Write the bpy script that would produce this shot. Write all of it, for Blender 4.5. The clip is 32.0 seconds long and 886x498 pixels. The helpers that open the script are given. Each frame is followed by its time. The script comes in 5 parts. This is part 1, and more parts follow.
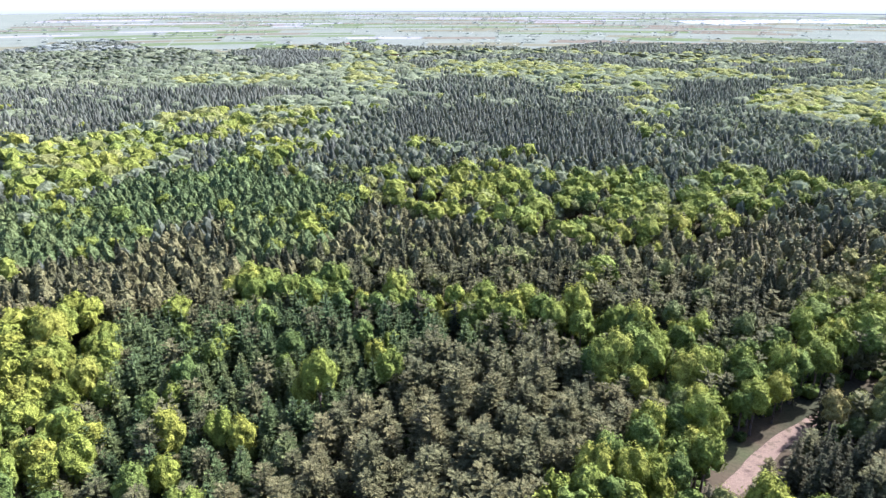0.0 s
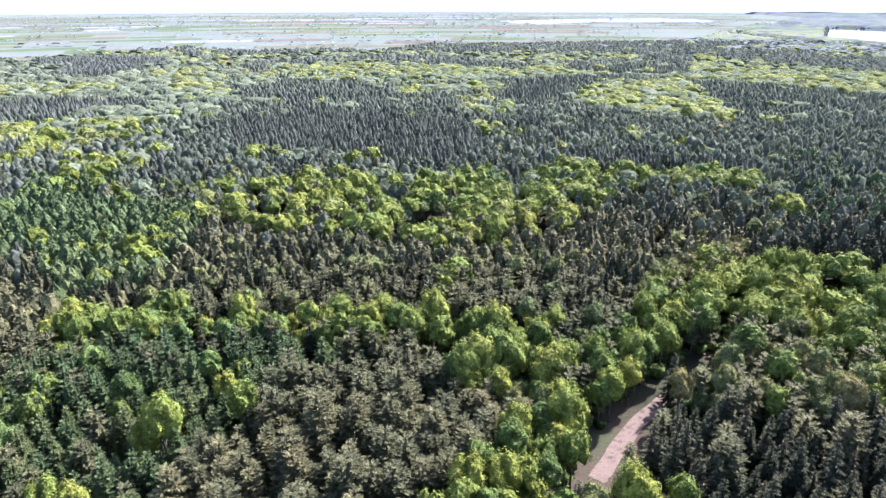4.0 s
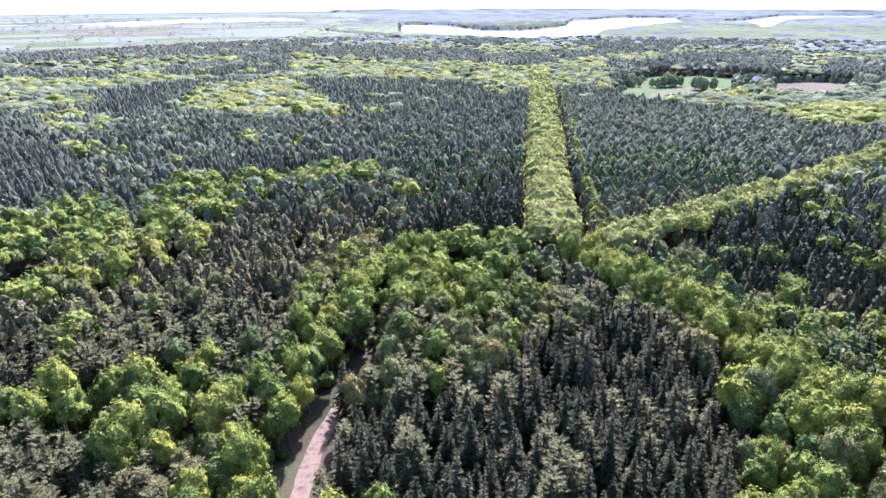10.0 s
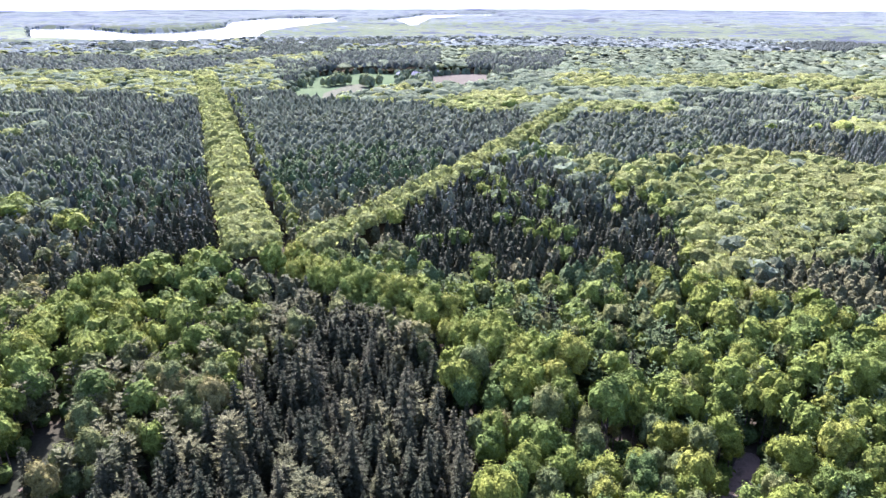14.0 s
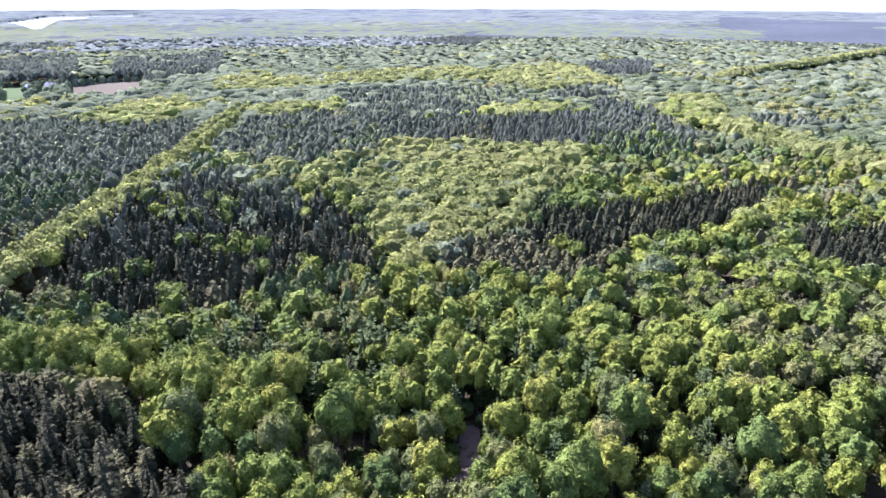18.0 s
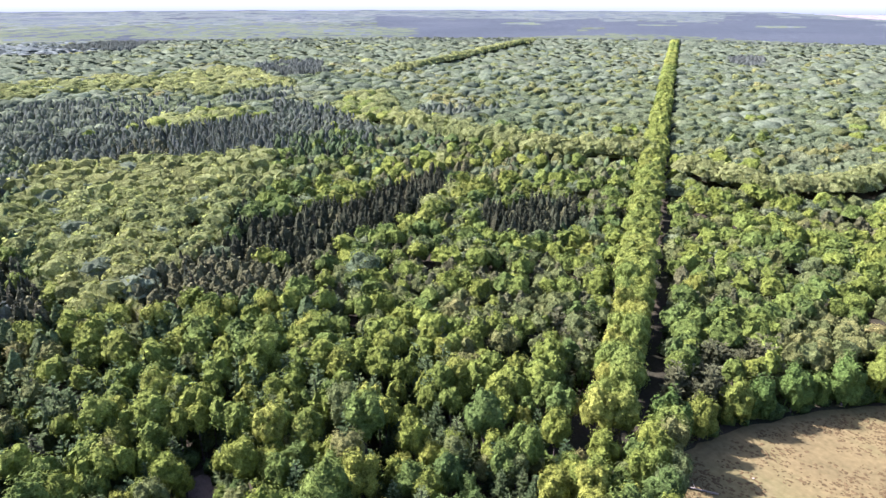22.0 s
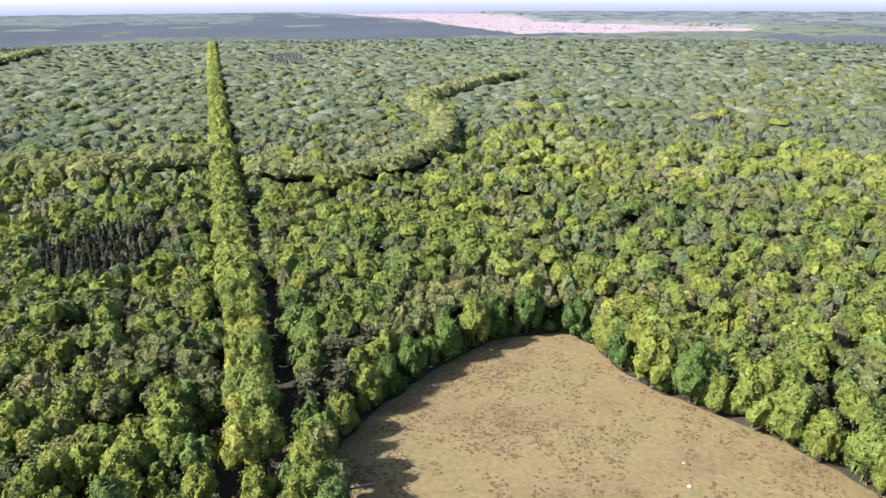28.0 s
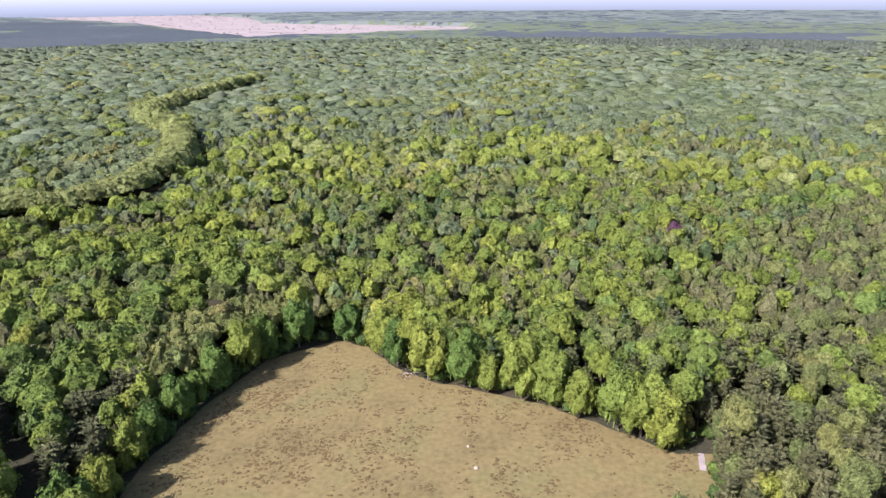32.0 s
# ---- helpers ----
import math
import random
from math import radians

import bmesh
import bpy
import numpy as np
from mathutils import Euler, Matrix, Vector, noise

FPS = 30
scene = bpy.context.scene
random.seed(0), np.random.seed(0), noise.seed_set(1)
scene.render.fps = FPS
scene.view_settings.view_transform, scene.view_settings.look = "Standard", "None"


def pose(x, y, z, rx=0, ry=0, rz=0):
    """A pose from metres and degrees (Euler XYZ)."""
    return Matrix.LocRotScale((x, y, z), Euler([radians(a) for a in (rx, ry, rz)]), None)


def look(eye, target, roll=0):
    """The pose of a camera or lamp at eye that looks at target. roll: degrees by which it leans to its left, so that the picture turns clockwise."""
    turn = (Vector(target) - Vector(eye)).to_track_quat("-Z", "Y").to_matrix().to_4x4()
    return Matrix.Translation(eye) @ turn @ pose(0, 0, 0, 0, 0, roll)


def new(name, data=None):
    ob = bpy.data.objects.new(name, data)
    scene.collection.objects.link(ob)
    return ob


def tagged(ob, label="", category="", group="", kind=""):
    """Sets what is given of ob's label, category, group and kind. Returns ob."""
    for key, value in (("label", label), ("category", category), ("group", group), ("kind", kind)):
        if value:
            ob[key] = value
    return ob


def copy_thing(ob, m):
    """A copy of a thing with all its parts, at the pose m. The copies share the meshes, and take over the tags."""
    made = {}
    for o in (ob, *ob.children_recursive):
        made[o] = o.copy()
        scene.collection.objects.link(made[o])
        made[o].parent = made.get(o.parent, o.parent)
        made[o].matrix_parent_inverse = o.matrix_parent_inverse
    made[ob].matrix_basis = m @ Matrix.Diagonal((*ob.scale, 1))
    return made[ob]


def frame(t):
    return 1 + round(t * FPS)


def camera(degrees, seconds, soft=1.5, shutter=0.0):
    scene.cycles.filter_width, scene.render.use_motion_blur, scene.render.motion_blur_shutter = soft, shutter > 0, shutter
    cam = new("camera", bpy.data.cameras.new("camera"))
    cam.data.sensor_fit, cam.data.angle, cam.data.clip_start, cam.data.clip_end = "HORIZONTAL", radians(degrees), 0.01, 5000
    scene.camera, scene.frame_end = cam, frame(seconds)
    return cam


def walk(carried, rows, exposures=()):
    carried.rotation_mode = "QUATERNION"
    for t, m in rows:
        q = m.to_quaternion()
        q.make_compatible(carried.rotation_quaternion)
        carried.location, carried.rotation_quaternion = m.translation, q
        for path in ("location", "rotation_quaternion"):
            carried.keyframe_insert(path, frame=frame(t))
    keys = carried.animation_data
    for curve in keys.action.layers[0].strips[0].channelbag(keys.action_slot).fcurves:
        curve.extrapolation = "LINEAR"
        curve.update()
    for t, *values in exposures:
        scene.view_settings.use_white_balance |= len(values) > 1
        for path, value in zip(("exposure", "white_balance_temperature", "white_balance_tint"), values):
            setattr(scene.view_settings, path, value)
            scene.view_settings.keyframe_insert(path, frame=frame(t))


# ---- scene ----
EXPOSURES = [(0.0, 2.50, 5450, 31), (7.0, 2.72, 5250, 38), (14.0, 2.74, 5250, 40), (19.0, 2.44, 5300, 39), (25.0, 2.09, 5520, 31), (32.0, 1.62, 5580, 28)]
cam = camera(66.53, 32.0, soft=1.4)
# seconds, place, tilt, lean and heading of the drone
FLIGHT = [
    (0.0, -15.63, -25.35, 98.34, 69.43, 0.00, -0.00),
    (0.5, -15.68, -24.50, 98.63, 69.40, 0.06, -1.12),
    (1.0, -15.64, -23.72, 98.80, 69.39, 0.07, -2.25),
    (1.5, -15.57, -22.95, 98.84, 69.40, 0.07, -3.75),
    (2.0, -15.47, -22.12, 98.76, 69.43, 0.06, -5.60),
    (2.5, -15.36, -21.21, 98.60, 69.46, 0.06, -7.54),
    (3.0, -15.21, -20.22, 98.45, 69.48, 0.05, -9.47),
    (3.5, -15.02, -19.22, 98.36, 69.50, 0.01, -11.40),
    (5.5, -13.96, -15.38, 98.46, 69.50, -0.16, -19.18),
    (6.0, -13.70, -14.52, 98.65, 69.46, -0.21, -21.30),
    (6.5, -13.41, -13.70, 98.81, 69.44, -0.22, -23.45),
    (7.0, -13.05, -12.86, 98.84, 69.44, -0.23, -25.97),
    (7.5, -12.67, -11.99, 98.82, 69.46, -0.25, -28.82),
    (8.0, -12.29, -11.13, 98.84, 69.46, -0.25, -31.96),
    (8.5, -11.87, -10.31, 98.92, 69.45, -0.25, -35.23),
    (9.0, -11.42, -9.54, 99.03, 69.44, -0.26, -38.55),
    (9.5, -10.95, -8.76, 99.14, 69.43, -0.25, -41.90),
    (10.0, -10.51, -7.96, 99.26, 69.42, -0.20, -45.25),
    (10.5, -10.08, -7.15, 99.41, 69.42, -0.14, -48.60),
    (11.0, -9.66, -6.34, 99.58, 69.41, -0.09, -51.98),
    (11.5, -9.18, -5.55, 99.70, 69.42, -0.06, -55.34),
    (12.0, -8.61, -4.82, 99.74, 69.44, -0.04, -58.73),
    (12.5, -7.95, -4.15, 99.74, 69.45, -0.04, -62.03),
    (13.0, -7.25, -3.52, 99.76, 69.44, -0.03, -65.36),
    (13.5, -6.50, -2.91, 99.83, 69.43, -0.01, -68.72),
    (14.0, -5.53, -2.30, 99.90, 69.41, 0.01, -72.21),
    (14.5, -4.39, -1.75, 99.93, 69.40, -0.05, -75.61),
    (16.5, -0.84, -0.41, 99.95, 69.44, -0.00, -89.26),
    (17.0, 0.06, -0.12, 100.07, 69.44, 0.13, -92.82),
    (17.5, 1.05, 0.00, 100.17, 69.42, 0.14, -96.26),
    (18.0, 2.15, -0.09, 100.13, 69.40, 0.11, -99.64),
    (18.5, 3.24, -0.24, 100.03, 69.41, 0.08, -102.98),
    (19.0, 4.23, -0.33, 100.02, 69.43, 0.06, -106.34),
    (19.5, 5.06, -0.34, 100.20, 69.42, 0.06, -109.70),
    (20.0, 5.75, -0.34, 100.46, 69.40, 0.06, -113.08),
    (20.5, 6.34, -0.45, 100.69, 69.40, 0.06, -116.40),
    (21.0, 6.93, -0.71, 100.80, 69.41, 0.09, -119.64),
    (21.5, 7.70, -1.12, 100.76, 69.43, 0.10, -122.94),
    (22.0, 8.70, -1.64, 100.62, 69.46, 0.07, -126.21),
    (22.5, 9.85, -2.25, 100.48, 69.47, 0.04, -129.49),
    (23.0, 11.01, -2.92, 100.35, 69.47, 0.04, -132.80),
    (23.5, 12.13, -3.62, 100.13, 69.49, 0.03, -136.10),
    (24.0, 13.25, -4.24, 99.80, 69.51, -0.02, -139.34),
    (24.5, 14.35, -4.76, 99.47, 69.54, -0.09, -142.68),
    (25.0, 15.36, -5.27, 99.26, 69.56, -0.16, -145.97),
    (25.5, 16.16, -5.80, 99.22, 69.57, -0.19, -149.28),
    (26.0, 16.69, -6.33, 99.33, 69.57, -0.19, -152.57),
    (26.5, 17.13, -6.82, 99.47, 69.56, -0.17, -155.59),
    (28.5, 18.41, -8.83, 100.05, 69.55, -0.32, -164.36),
    (29.0, 18.48, -9.21, 100.22, 69.56, -0.35, -166.44),
    (29.5, 18.48, -9.56, 100.41, 69.57, -0.39, -170.65),
    (30.0, 18.59, -9.98, 100.56, 69.56, -0.41, -175.05),
    (30.5, 18.80, -10.49, 100.65, 69.53, -0.41, -178.19),
    (31.0, 18.98, -11.10, 100.67, 69.52, -0.42, -180.19),
    (31.5, 19.09, -11.75, 100.65, 69.51, -0.43, -182.15),
    (32.0, 19.20, -12.42, 100.66, 69.49, -0.39, -184.08),
]
walk(cam, [(t, pose(x, y, z, 0, 0, turn) @ pose(0, 0, 0, tilt, 0, 0) @ pose(0, 0, 0, 0, 0, lean)) for t, x, y, z, tilt, lean, turn in FLIGHT], EXPOSURES)
# ---- daylight: a clear sky with a high sun in the north-east of the plan ----
SUN_AZIMUTH, SUN_HEIGHT = radians(57), radians(41)
world = bpy.data.worlds.new("sky")
scene.world = world
world.use_nodes = True
sky = world.node_tree.nodes.new("ShaderNodeTexSky")
sky.sky_type, sky.sun_disc = "NISHITA", False
sky.sun_elevation, sky.sun_rotation = SUN_HEIGHT, SUN_AZIMUTH
sky.air_density, sky.dust_density = 1.0, 2.5
world.node_tree.links.new(sky.outputs[0], world.node_tree.nodes["Background"].inputs[0])
world.node_tree.nodes["Background"].inputs[1].default_value = 0.1
sun = new("sun", bpy.data.lights.new("sun", "SUN"))
sun.data.energy, sun.data.angle, sun.data.color = 4.8, radians(0.5), (1.0, 0.94, 0.84)
sun.matrix_world = look((0, 0, 0), (-math.sin(SUN_AZIMUTH) * math.cos(SUN_HEIGHT), -math.cos(SUN_AZIMUTH) * math.cos(SUN_HEIGHT), -math.sin(SUN_HEIGHT)))

# ---- materials ----
def shader(name):
    m = bpy.data.materials.new(name)
    m.use_nodes = True
    t = m.node_tree
    return m, t, t.nodes["Principled BSDF"]


def node(t, kind, **values):
    n = t.nodes.new("ShaderNode" + kind)
    for key, value in values.items():
        n.inputs[key].default_value = value
    return n


def ramp(t, source, stops):
    n = t.nodes.new("ShaderNodeValToRGB")
    while len(n.color_ramp.elements) < len(stops):
        n.color_ramp.elements.new(0.5)
    for e, (at, c) in zip(n.color_ramp.elements, stops):
        e.position, e.color = at, (*c, 1)
    t.links.new(source, n.inputs[0])
    return n.outputs[0]


def blend(t, fac, a, b, mode="MIX"):
    n = t.nodes.new("ShaderNodeMix")
    n.data_type, n.blend_type = "RGBA", mode
    for i, s in ((0, fac), (6, a), (7, b)):
        if isinstance(s, (float, int)):
            n.inputs[i].default_value = s
        elif isinstance(s, tuple):
            n.inputs[i].default_value = (*s, 1)
        else:
            t.links.new(s, n.inputs[i])
    return n.outputs[2]


def maths(t, op, a, b=0.0):
    n = t.nodes.new("ShaderNodeMath")
    n.operation = op
    for i, s in enumerate((a, b)):
        if isinstance(s, (float, int)):
            n.inputs[i].default_value = s
        else:
            t.links.new(s, n.inputs[i])
    return n.outputs[0]


def noise_at(t, scale, detail=3.0):
    where = t.nodes.new("ShaderNodeNewGeometry")
    n = node(t, "TexNoise", Scale=scale, Detail=detail)
    t.links.new(where.outputs["Position"], n.inputs["Vector"])
    return n.outputs[0]


def foliage(name, stops, glow=0.35, rough=0.65, gloss=0.08, grain=3.2, relief_by=1.0):
    """Leaves: each tree takes its own colour from the ramp, each spray of leaves a little of its own."""
    m, t, b = shader(name)
    tree = node(t, "Attribute")
    tree.attribute_name = "tint"
    own = t.nodes.new("ShaderNodeObjectInfo")
    single = node(t, "Attribute")
    single.attribute_name = "single"
    spread = maths(t, "ADD", maths(t, "MULTIPLY", maths(t, "SUBTRACT", own.outputs["Random"], 0.5), single.outputs["Fac"]), 0.5)
    which = maths(t, "ADD", tree.outputs["Fac"], spread)
    colour = ramp(t, which, stops)
    leaf = t.nodes.new("ShaderNodeNewGeometry")
    shade = maths(t, "MULTIPLY_ADD", leaf.outputs["Random Per Island"], 0.5)
    t.nodes[-1].inputs[2].default_value = 0.75
    colour = blend(t, 1.0, colour, shade, "MULTIPLY")
    # mottling darkens the bump's hollows, shade between leaf clumps put into colour
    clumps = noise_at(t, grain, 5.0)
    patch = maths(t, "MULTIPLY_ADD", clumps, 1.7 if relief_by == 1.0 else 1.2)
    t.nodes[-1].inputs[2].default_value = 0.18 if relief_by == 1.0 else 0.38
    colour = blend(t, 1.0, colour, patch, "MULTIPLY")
    # darker gaps between leaf clusters, shade painted into the colour
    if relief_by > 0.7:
        gap_shade = maths(t, "MULTIPLY_ADD", noise_at(t, grain * 0.42, 2.0), 1.3)
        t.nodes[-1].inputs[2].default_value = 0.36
        colour = blend(t, 1.0, colour, gap_shade, "MULTIPLY")
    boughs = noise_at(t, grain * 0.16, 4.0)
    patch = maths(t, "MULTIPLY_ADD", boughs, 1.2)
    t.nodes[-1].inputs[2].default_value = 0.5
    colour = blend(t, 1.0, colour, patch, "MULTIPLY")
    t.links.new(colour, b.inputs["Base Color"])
    b.inputs["Roughness"].default_value = rough
    b.inputs["Specular IOR Level"].default_value = gloss
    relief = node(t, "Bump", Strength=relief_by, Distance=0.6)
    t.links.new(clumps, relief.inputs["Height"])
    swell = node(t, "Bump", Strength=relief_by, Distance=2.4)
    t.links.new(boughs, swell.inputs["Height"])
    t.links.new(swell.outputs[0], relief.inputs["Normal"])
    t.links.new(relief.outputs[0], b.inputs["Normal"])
    through_leaf = node(t, "BsdfTranslucent")
    t.links.new(blend(t, 1.0, colour, (1.08, 1.1, 0.8), "MULTIPLY"), through_leaf.inputs[0])
    mix = node(t, "MixShader", Fac=glow)
    t.links.new(b.outputs[0], mix.inputs[1])
    t.links.new(through_leaf.outputs[0], mix.inputs[2])
    t.links.new(mix.outputs[0], t.nodes["Material Output"].inputs[0])
    return m


def rough_surface(name, stops, scale, fine, rough=0.9, bump=0.4, detail=6.0, mottle=0.9):
    """Ground and bark: two scales of mottling and a fine relief."""
    m, t, b = shader(name)
    wide = ramp(t, noise_at(t, scale, detail), stops)
    grain = maths(t, "MULTIPLY_ADD", noise_at(t, fine, 4.0), mottle)
    t.nodes[-1].inputs[2].default_value = 1.0 - 0.5 * mottle
    t.links.new(blend(t, 1.0, wide, grain, "MULTIPLY"), b.inputs["Base Color"])
    b.inputs["Roughness"].default_value = rough
    b.inputs["Specular IOR Level"].default_value = 0.0
    relief = node(t, "Bump", Strength=bump, Distance=0.2)
    t.links.new(noise_at(t, fine, 4.0), relief.inputs["Height"])
    t.links.new(relief.outputs[0], b.inputs["Normal"])
    return m


LEAVES = {
    "oak": foliage("oak_leaves", [(0.00, (0.048, 0.076, 0.022)), (0.30, (0.077, 0.106, 0.022)), (0.55, (0.102, 0.126, 0.021)), (0.80, (0.121, 0.138, 0.022)), (1.00, (0.140, 0.148, 0.025))], 0.14, gloss=0.02),
    "beech": foliage("beech_leaves", [(0.00, (0.098, 0.130, 0.026)), (0.40, (0.121, 0.148, 0.028)), (0.75, (0.146, 0.163, 0.030)), (1.00, (0.168, 0.174, 0.031))], 0.24, gloss=0.02),
    "birch": foliage("birch_leaves", [(0.00, (0.080, 0.102, 0.034)), (0.50, (0.108, 0.123, 0.038)), (0.85, (0.134, 0.135, 0.041)), (1.00, (0.152, 0.135, 0.046))], 0.18, gloss=0.02, grain=4.5),
    "fir": foliage("fir_needles", [(0.00, (0.050, 0.078, 0.030)), (0.50, (0.068, 0.096, 0.034)), (1.00, (0.092, 0.113, 0.040))], 0.10, gloss=0.02, grain=4.5, relief_by=0.9),
    "pine": foliage("pine_needles", [(0.00, (0.070, 0.076, 0.034)), (0.40, (0.084, 0.087, 0.038)), (0.75, (0.100, 0.098, 0.042)), (1.00, (0.114, 0.108, 0.047))], 0.12, gloss=0.02, grain=4.5, relief_by=0.9),
    "spruce": foliage("spruce_needles", [(0.00, (0.028, 0.034, 0.017)), (0.40, (0.037, 0.042, 0.021)), (0.75, (0.050, 0.052, 0.026)), (1.00, (0.068, 0.065, 0.033))], 0.08, gloss=0.02, grain=4.5, relief_by=0.9),
    # far kinds: haze put into the leaf colour, paler and bluer than nearby
    "young": foliage("hazed_young_oak_leaves", [(0.00, (0.086, 0.110, 0.054)), (0.50, (0.108, 0.132, 0.062)), (1.00, (0.134, 0.148, 0.070))], 0.34, gloss=0.00),
    "lime": foliage("hazed_broadleaf_leaves", [(0.00, (0.118, 0.146, 0.084)), (0.50, (0.138, 0.165, 0.094)), (1.00, (0.160, 0.180, 0.104))], 0.5, gloss=0.00, relief_by=0.6),
    "hazed_far_fir": foliage("far_hazed_needles", [(0.00, (0.088, 0.104, 0.108)), (0.50, (0.100, 0.117, 0.121)), (1.00, (0.114, 0.130, 0.132))], 0.5, gloss=0.00, grain=4.5, relief_by=0.4),
    "cedar": foliage("hazed_conifer_needles", [(0.00, (0.098, 0.116, 0.080)), (0.50, (0.114, 0.132, 0.091)), (1.00, (0.131, 0.147, 0.101))], 0.6, gloss=0.00, grain=4.5, relief_by=0.4),
    "silver": foliage("hazed_spruce_needles", [(0.00, (0.090, 0.102, 0.080)), (0.50, (0.104, 0.117, 0.091)), (1.00, (0.119, 0.130, 0.101))], 0.6, gloss=0.00, grain=4.5, relief_by=0.4),
    "hornbeam": foliage("hazed_beech_leaves", [(0.00, (0.152, 0.176, 0.062)), (0.50, (0.180, 0.199, 0.068)), (1.00, (0.206, 0.216, 0.074))], 0.48, gloss=0.00),
    "willow": foliage("far_hazed_leaves", [(0.00, (0.130, 0.156, 0.130)), (0.50, (0.150, 0.176, 0.146)), (1.00, (0.172, 0.192, 0.160))], 0.5, gloss=0.00, relief_by=0.6),
    "copper": foliage("copper_beech_leaves", [(0.0, (0.06, 0.03, 0.045)), (1.0, (0.09, 0.04, 0.05))], 0.2),
}
LEAVES["field_oak"] = foliage("field_oak_leaves", [(0.00, (0.046, 0.078, 0.018)), (0.50, (0.072, 0.104, 0.020)), (1.00, (0.112, 0.126, 0.021))], 0.14, gloss=0.02)
BARK = rough_surface("bark", [(0.3, (0.05, 0.04, 0.032)), (0.7, (0.12, 0.1, 0.082))], 1.5, 12.0)
FLOOR = rough_surface("forest_floor", [(0.35, (0.028, 0.03, 0.017)), (0.55, (0.046, 0.038, 0.024)), (0.75, (0.034, 0.046, 0.019))], 0.03, 1.2)
# dark ends of the ramp paint shadow patches across the sand
SAND = rough_surface("sand", [(0.32, (0.045, 0.036, 0.026)), (0.42, (0.096, 0.073, 0.053)), (0.56, (0.115, 0.088, 0.064)), (0.66, (0.062, 0.052, 0.033))], 0.3, 3.0)
MEADOW_GRASS = rough_surface("dry_grass", [(0.3, (0.097, 0.078, 0.033)), (0.5, (0.124, 0.098, 0.041)), (0.65, (0.110, 0.095, 0.038)), (0.8, (0.140, 0.110, 0.052))], 0.05, 0.7, bump=0.6, mottle=0.9)

# ---- plan helpers ----
STANDS = []


def stand(mix, outline):
    STANDS.append((mix, outline))


# ---- plan of the stands: later ones lie over earlier ones ----
stand('oak6 pine2', [(-882, 1352), (-394, 1200), (-81, 933), (-59, 532), (-96, 503), (-193, 532), (-237, 503), (-337, 466)])  # green far woods
stand('spruce6 pine2 oak1', [(-310, 422), (-430, 617), (-365, 681), (-214, 637), (-170, 532), (-222, 466), (-248, 403)])  # dark far band
stand('beech4 oak4 young2', [(-323, 443), (-268, 394), (-253, 413), (-228, 490), (-184, 532), (-116, 517), (-91, 466), (-149, 422), (-173, 386), (-177, 321), (-177, 268), (-218, 273)])  # beech belt
stand('oak5 fir4', [(-114, 503), (-78, 892), (-49, 731), (-79, 503), (-92, 378), (-111, 287), (-138, 287), (-146, 413)])  # green stretch
stand('fir8 oak1', [(-216, 268), (-175, 264), (-169, 309), (-124, 321), (-49, 287), (-49, 243), (-61, 203), (-88, 197), (-106, 243), (-128, 228), (-136, 197), (-154, 197), (-165, 186)])  # green firs
stand('pine8 spruce3', [(-218, 181), (-159, 177), (-136, 197), (-128, 228), (-106, 243), (-86, 197), (-81, 172), (-73, 155), (-114, 153), (-149, 159), (-190, 148)])  # dark pines
stand('spruce9', [(-61, 503), (7, 563), (122, 466), (102, 378), (66, 347), (1, 395), (-50, 413)])  # dark spruces
stand('pine4 birch2 beech3 oak3', [(-54, 309), (8, 334), (115, 309), (138, 251), (81, 209), (40, 209), (10, 228), (-49, 259)])  # mixed light wood
stand('spruce9', [(158, 362), (235, 313), (215, 282), (148, 325)])  # young spruce belt
stand('oak6 beech4', [(120, 324), (154, 315), (213, 280), (200, 262), (142, 292), (116, 305)])  # oak row
stand('beech5 oak5', [(-85, 182), (-47, 186), (-41, 172), (-20, 172), (21, 161), (37, 153), (57, 142), (52, 133), (32, 137), (3, 149), (-40, 160), (-65, 167), (-80, 167)])  # beech row
stand('beech4 oak5', [(-202, 144), (-144, 151), (-122, 157), (-112, 148), (-101, 122), (-100, 107), (-96, 94), (-100, 80), (-135, 71)])  # corner broadleaf
stand('fir8 pine1 oak1', [(-114, 153), (-73, 155), (-61, 163), (-40, 157), (3, 146), (9, 134), (-9, 131), (-27, 122), (-39, 107), (-46, 90), (-54, 77), (-81, 77), (-96, 94), (-99, 120)])  # green firs near
stand('fir3 pine4 oak2', [(-100, 80), (-96, 94), (-81, 77), (-52, 77), (-41, 58), (-105, 58)])  # mixed bottom
stand('pine9', [(-27, 122), (-9, 134), (41, 112), (29, 98), (13, 87), (0, 73), (-7, 58), (-43, 58), (-52, 77), (-46, 90), (-39, 107)])  # grey pines near
stand('birch3 oak5 beech3', [(23, 137), (52, 133), (68, 128), (41, 112), (25, 122)])  # pale wood
stand('oak8 beech2', [(-7, 58), (0, 73), (13, 87), (30, 103), (43, 109), (67, 122), (87, 148), (98, 148), (70, 112), (50, 92), (32, 73), (22, 58)])  # track oaks
stand('oak6 beech3', [(68, 129), (79, 142), (107, 156), (135, 173), (198, 169), (195, 148), (170, 125), (128, 118), (89, 111), (68, 110)])  # oak stand
stand('birch4 pine4 oak2', [(83, 106), (101, 119), (158, 115), (163, 99), (141, 102), (104, 100), (76, 91), (72, 101)])  # dull mixed
stand('spruce11 pine1', [(69, 97), (78, 93), (106, 102), (144, 104), (161, 96), (157, 73), (151, 58), (136, 43), (128, 33), (89, 18), (38, 59), (53, 83)])  # spruces near
stand('oak8', [(44, 74), (53, 79), (54, 72), (48, 67), (38, 66)])  # lone green
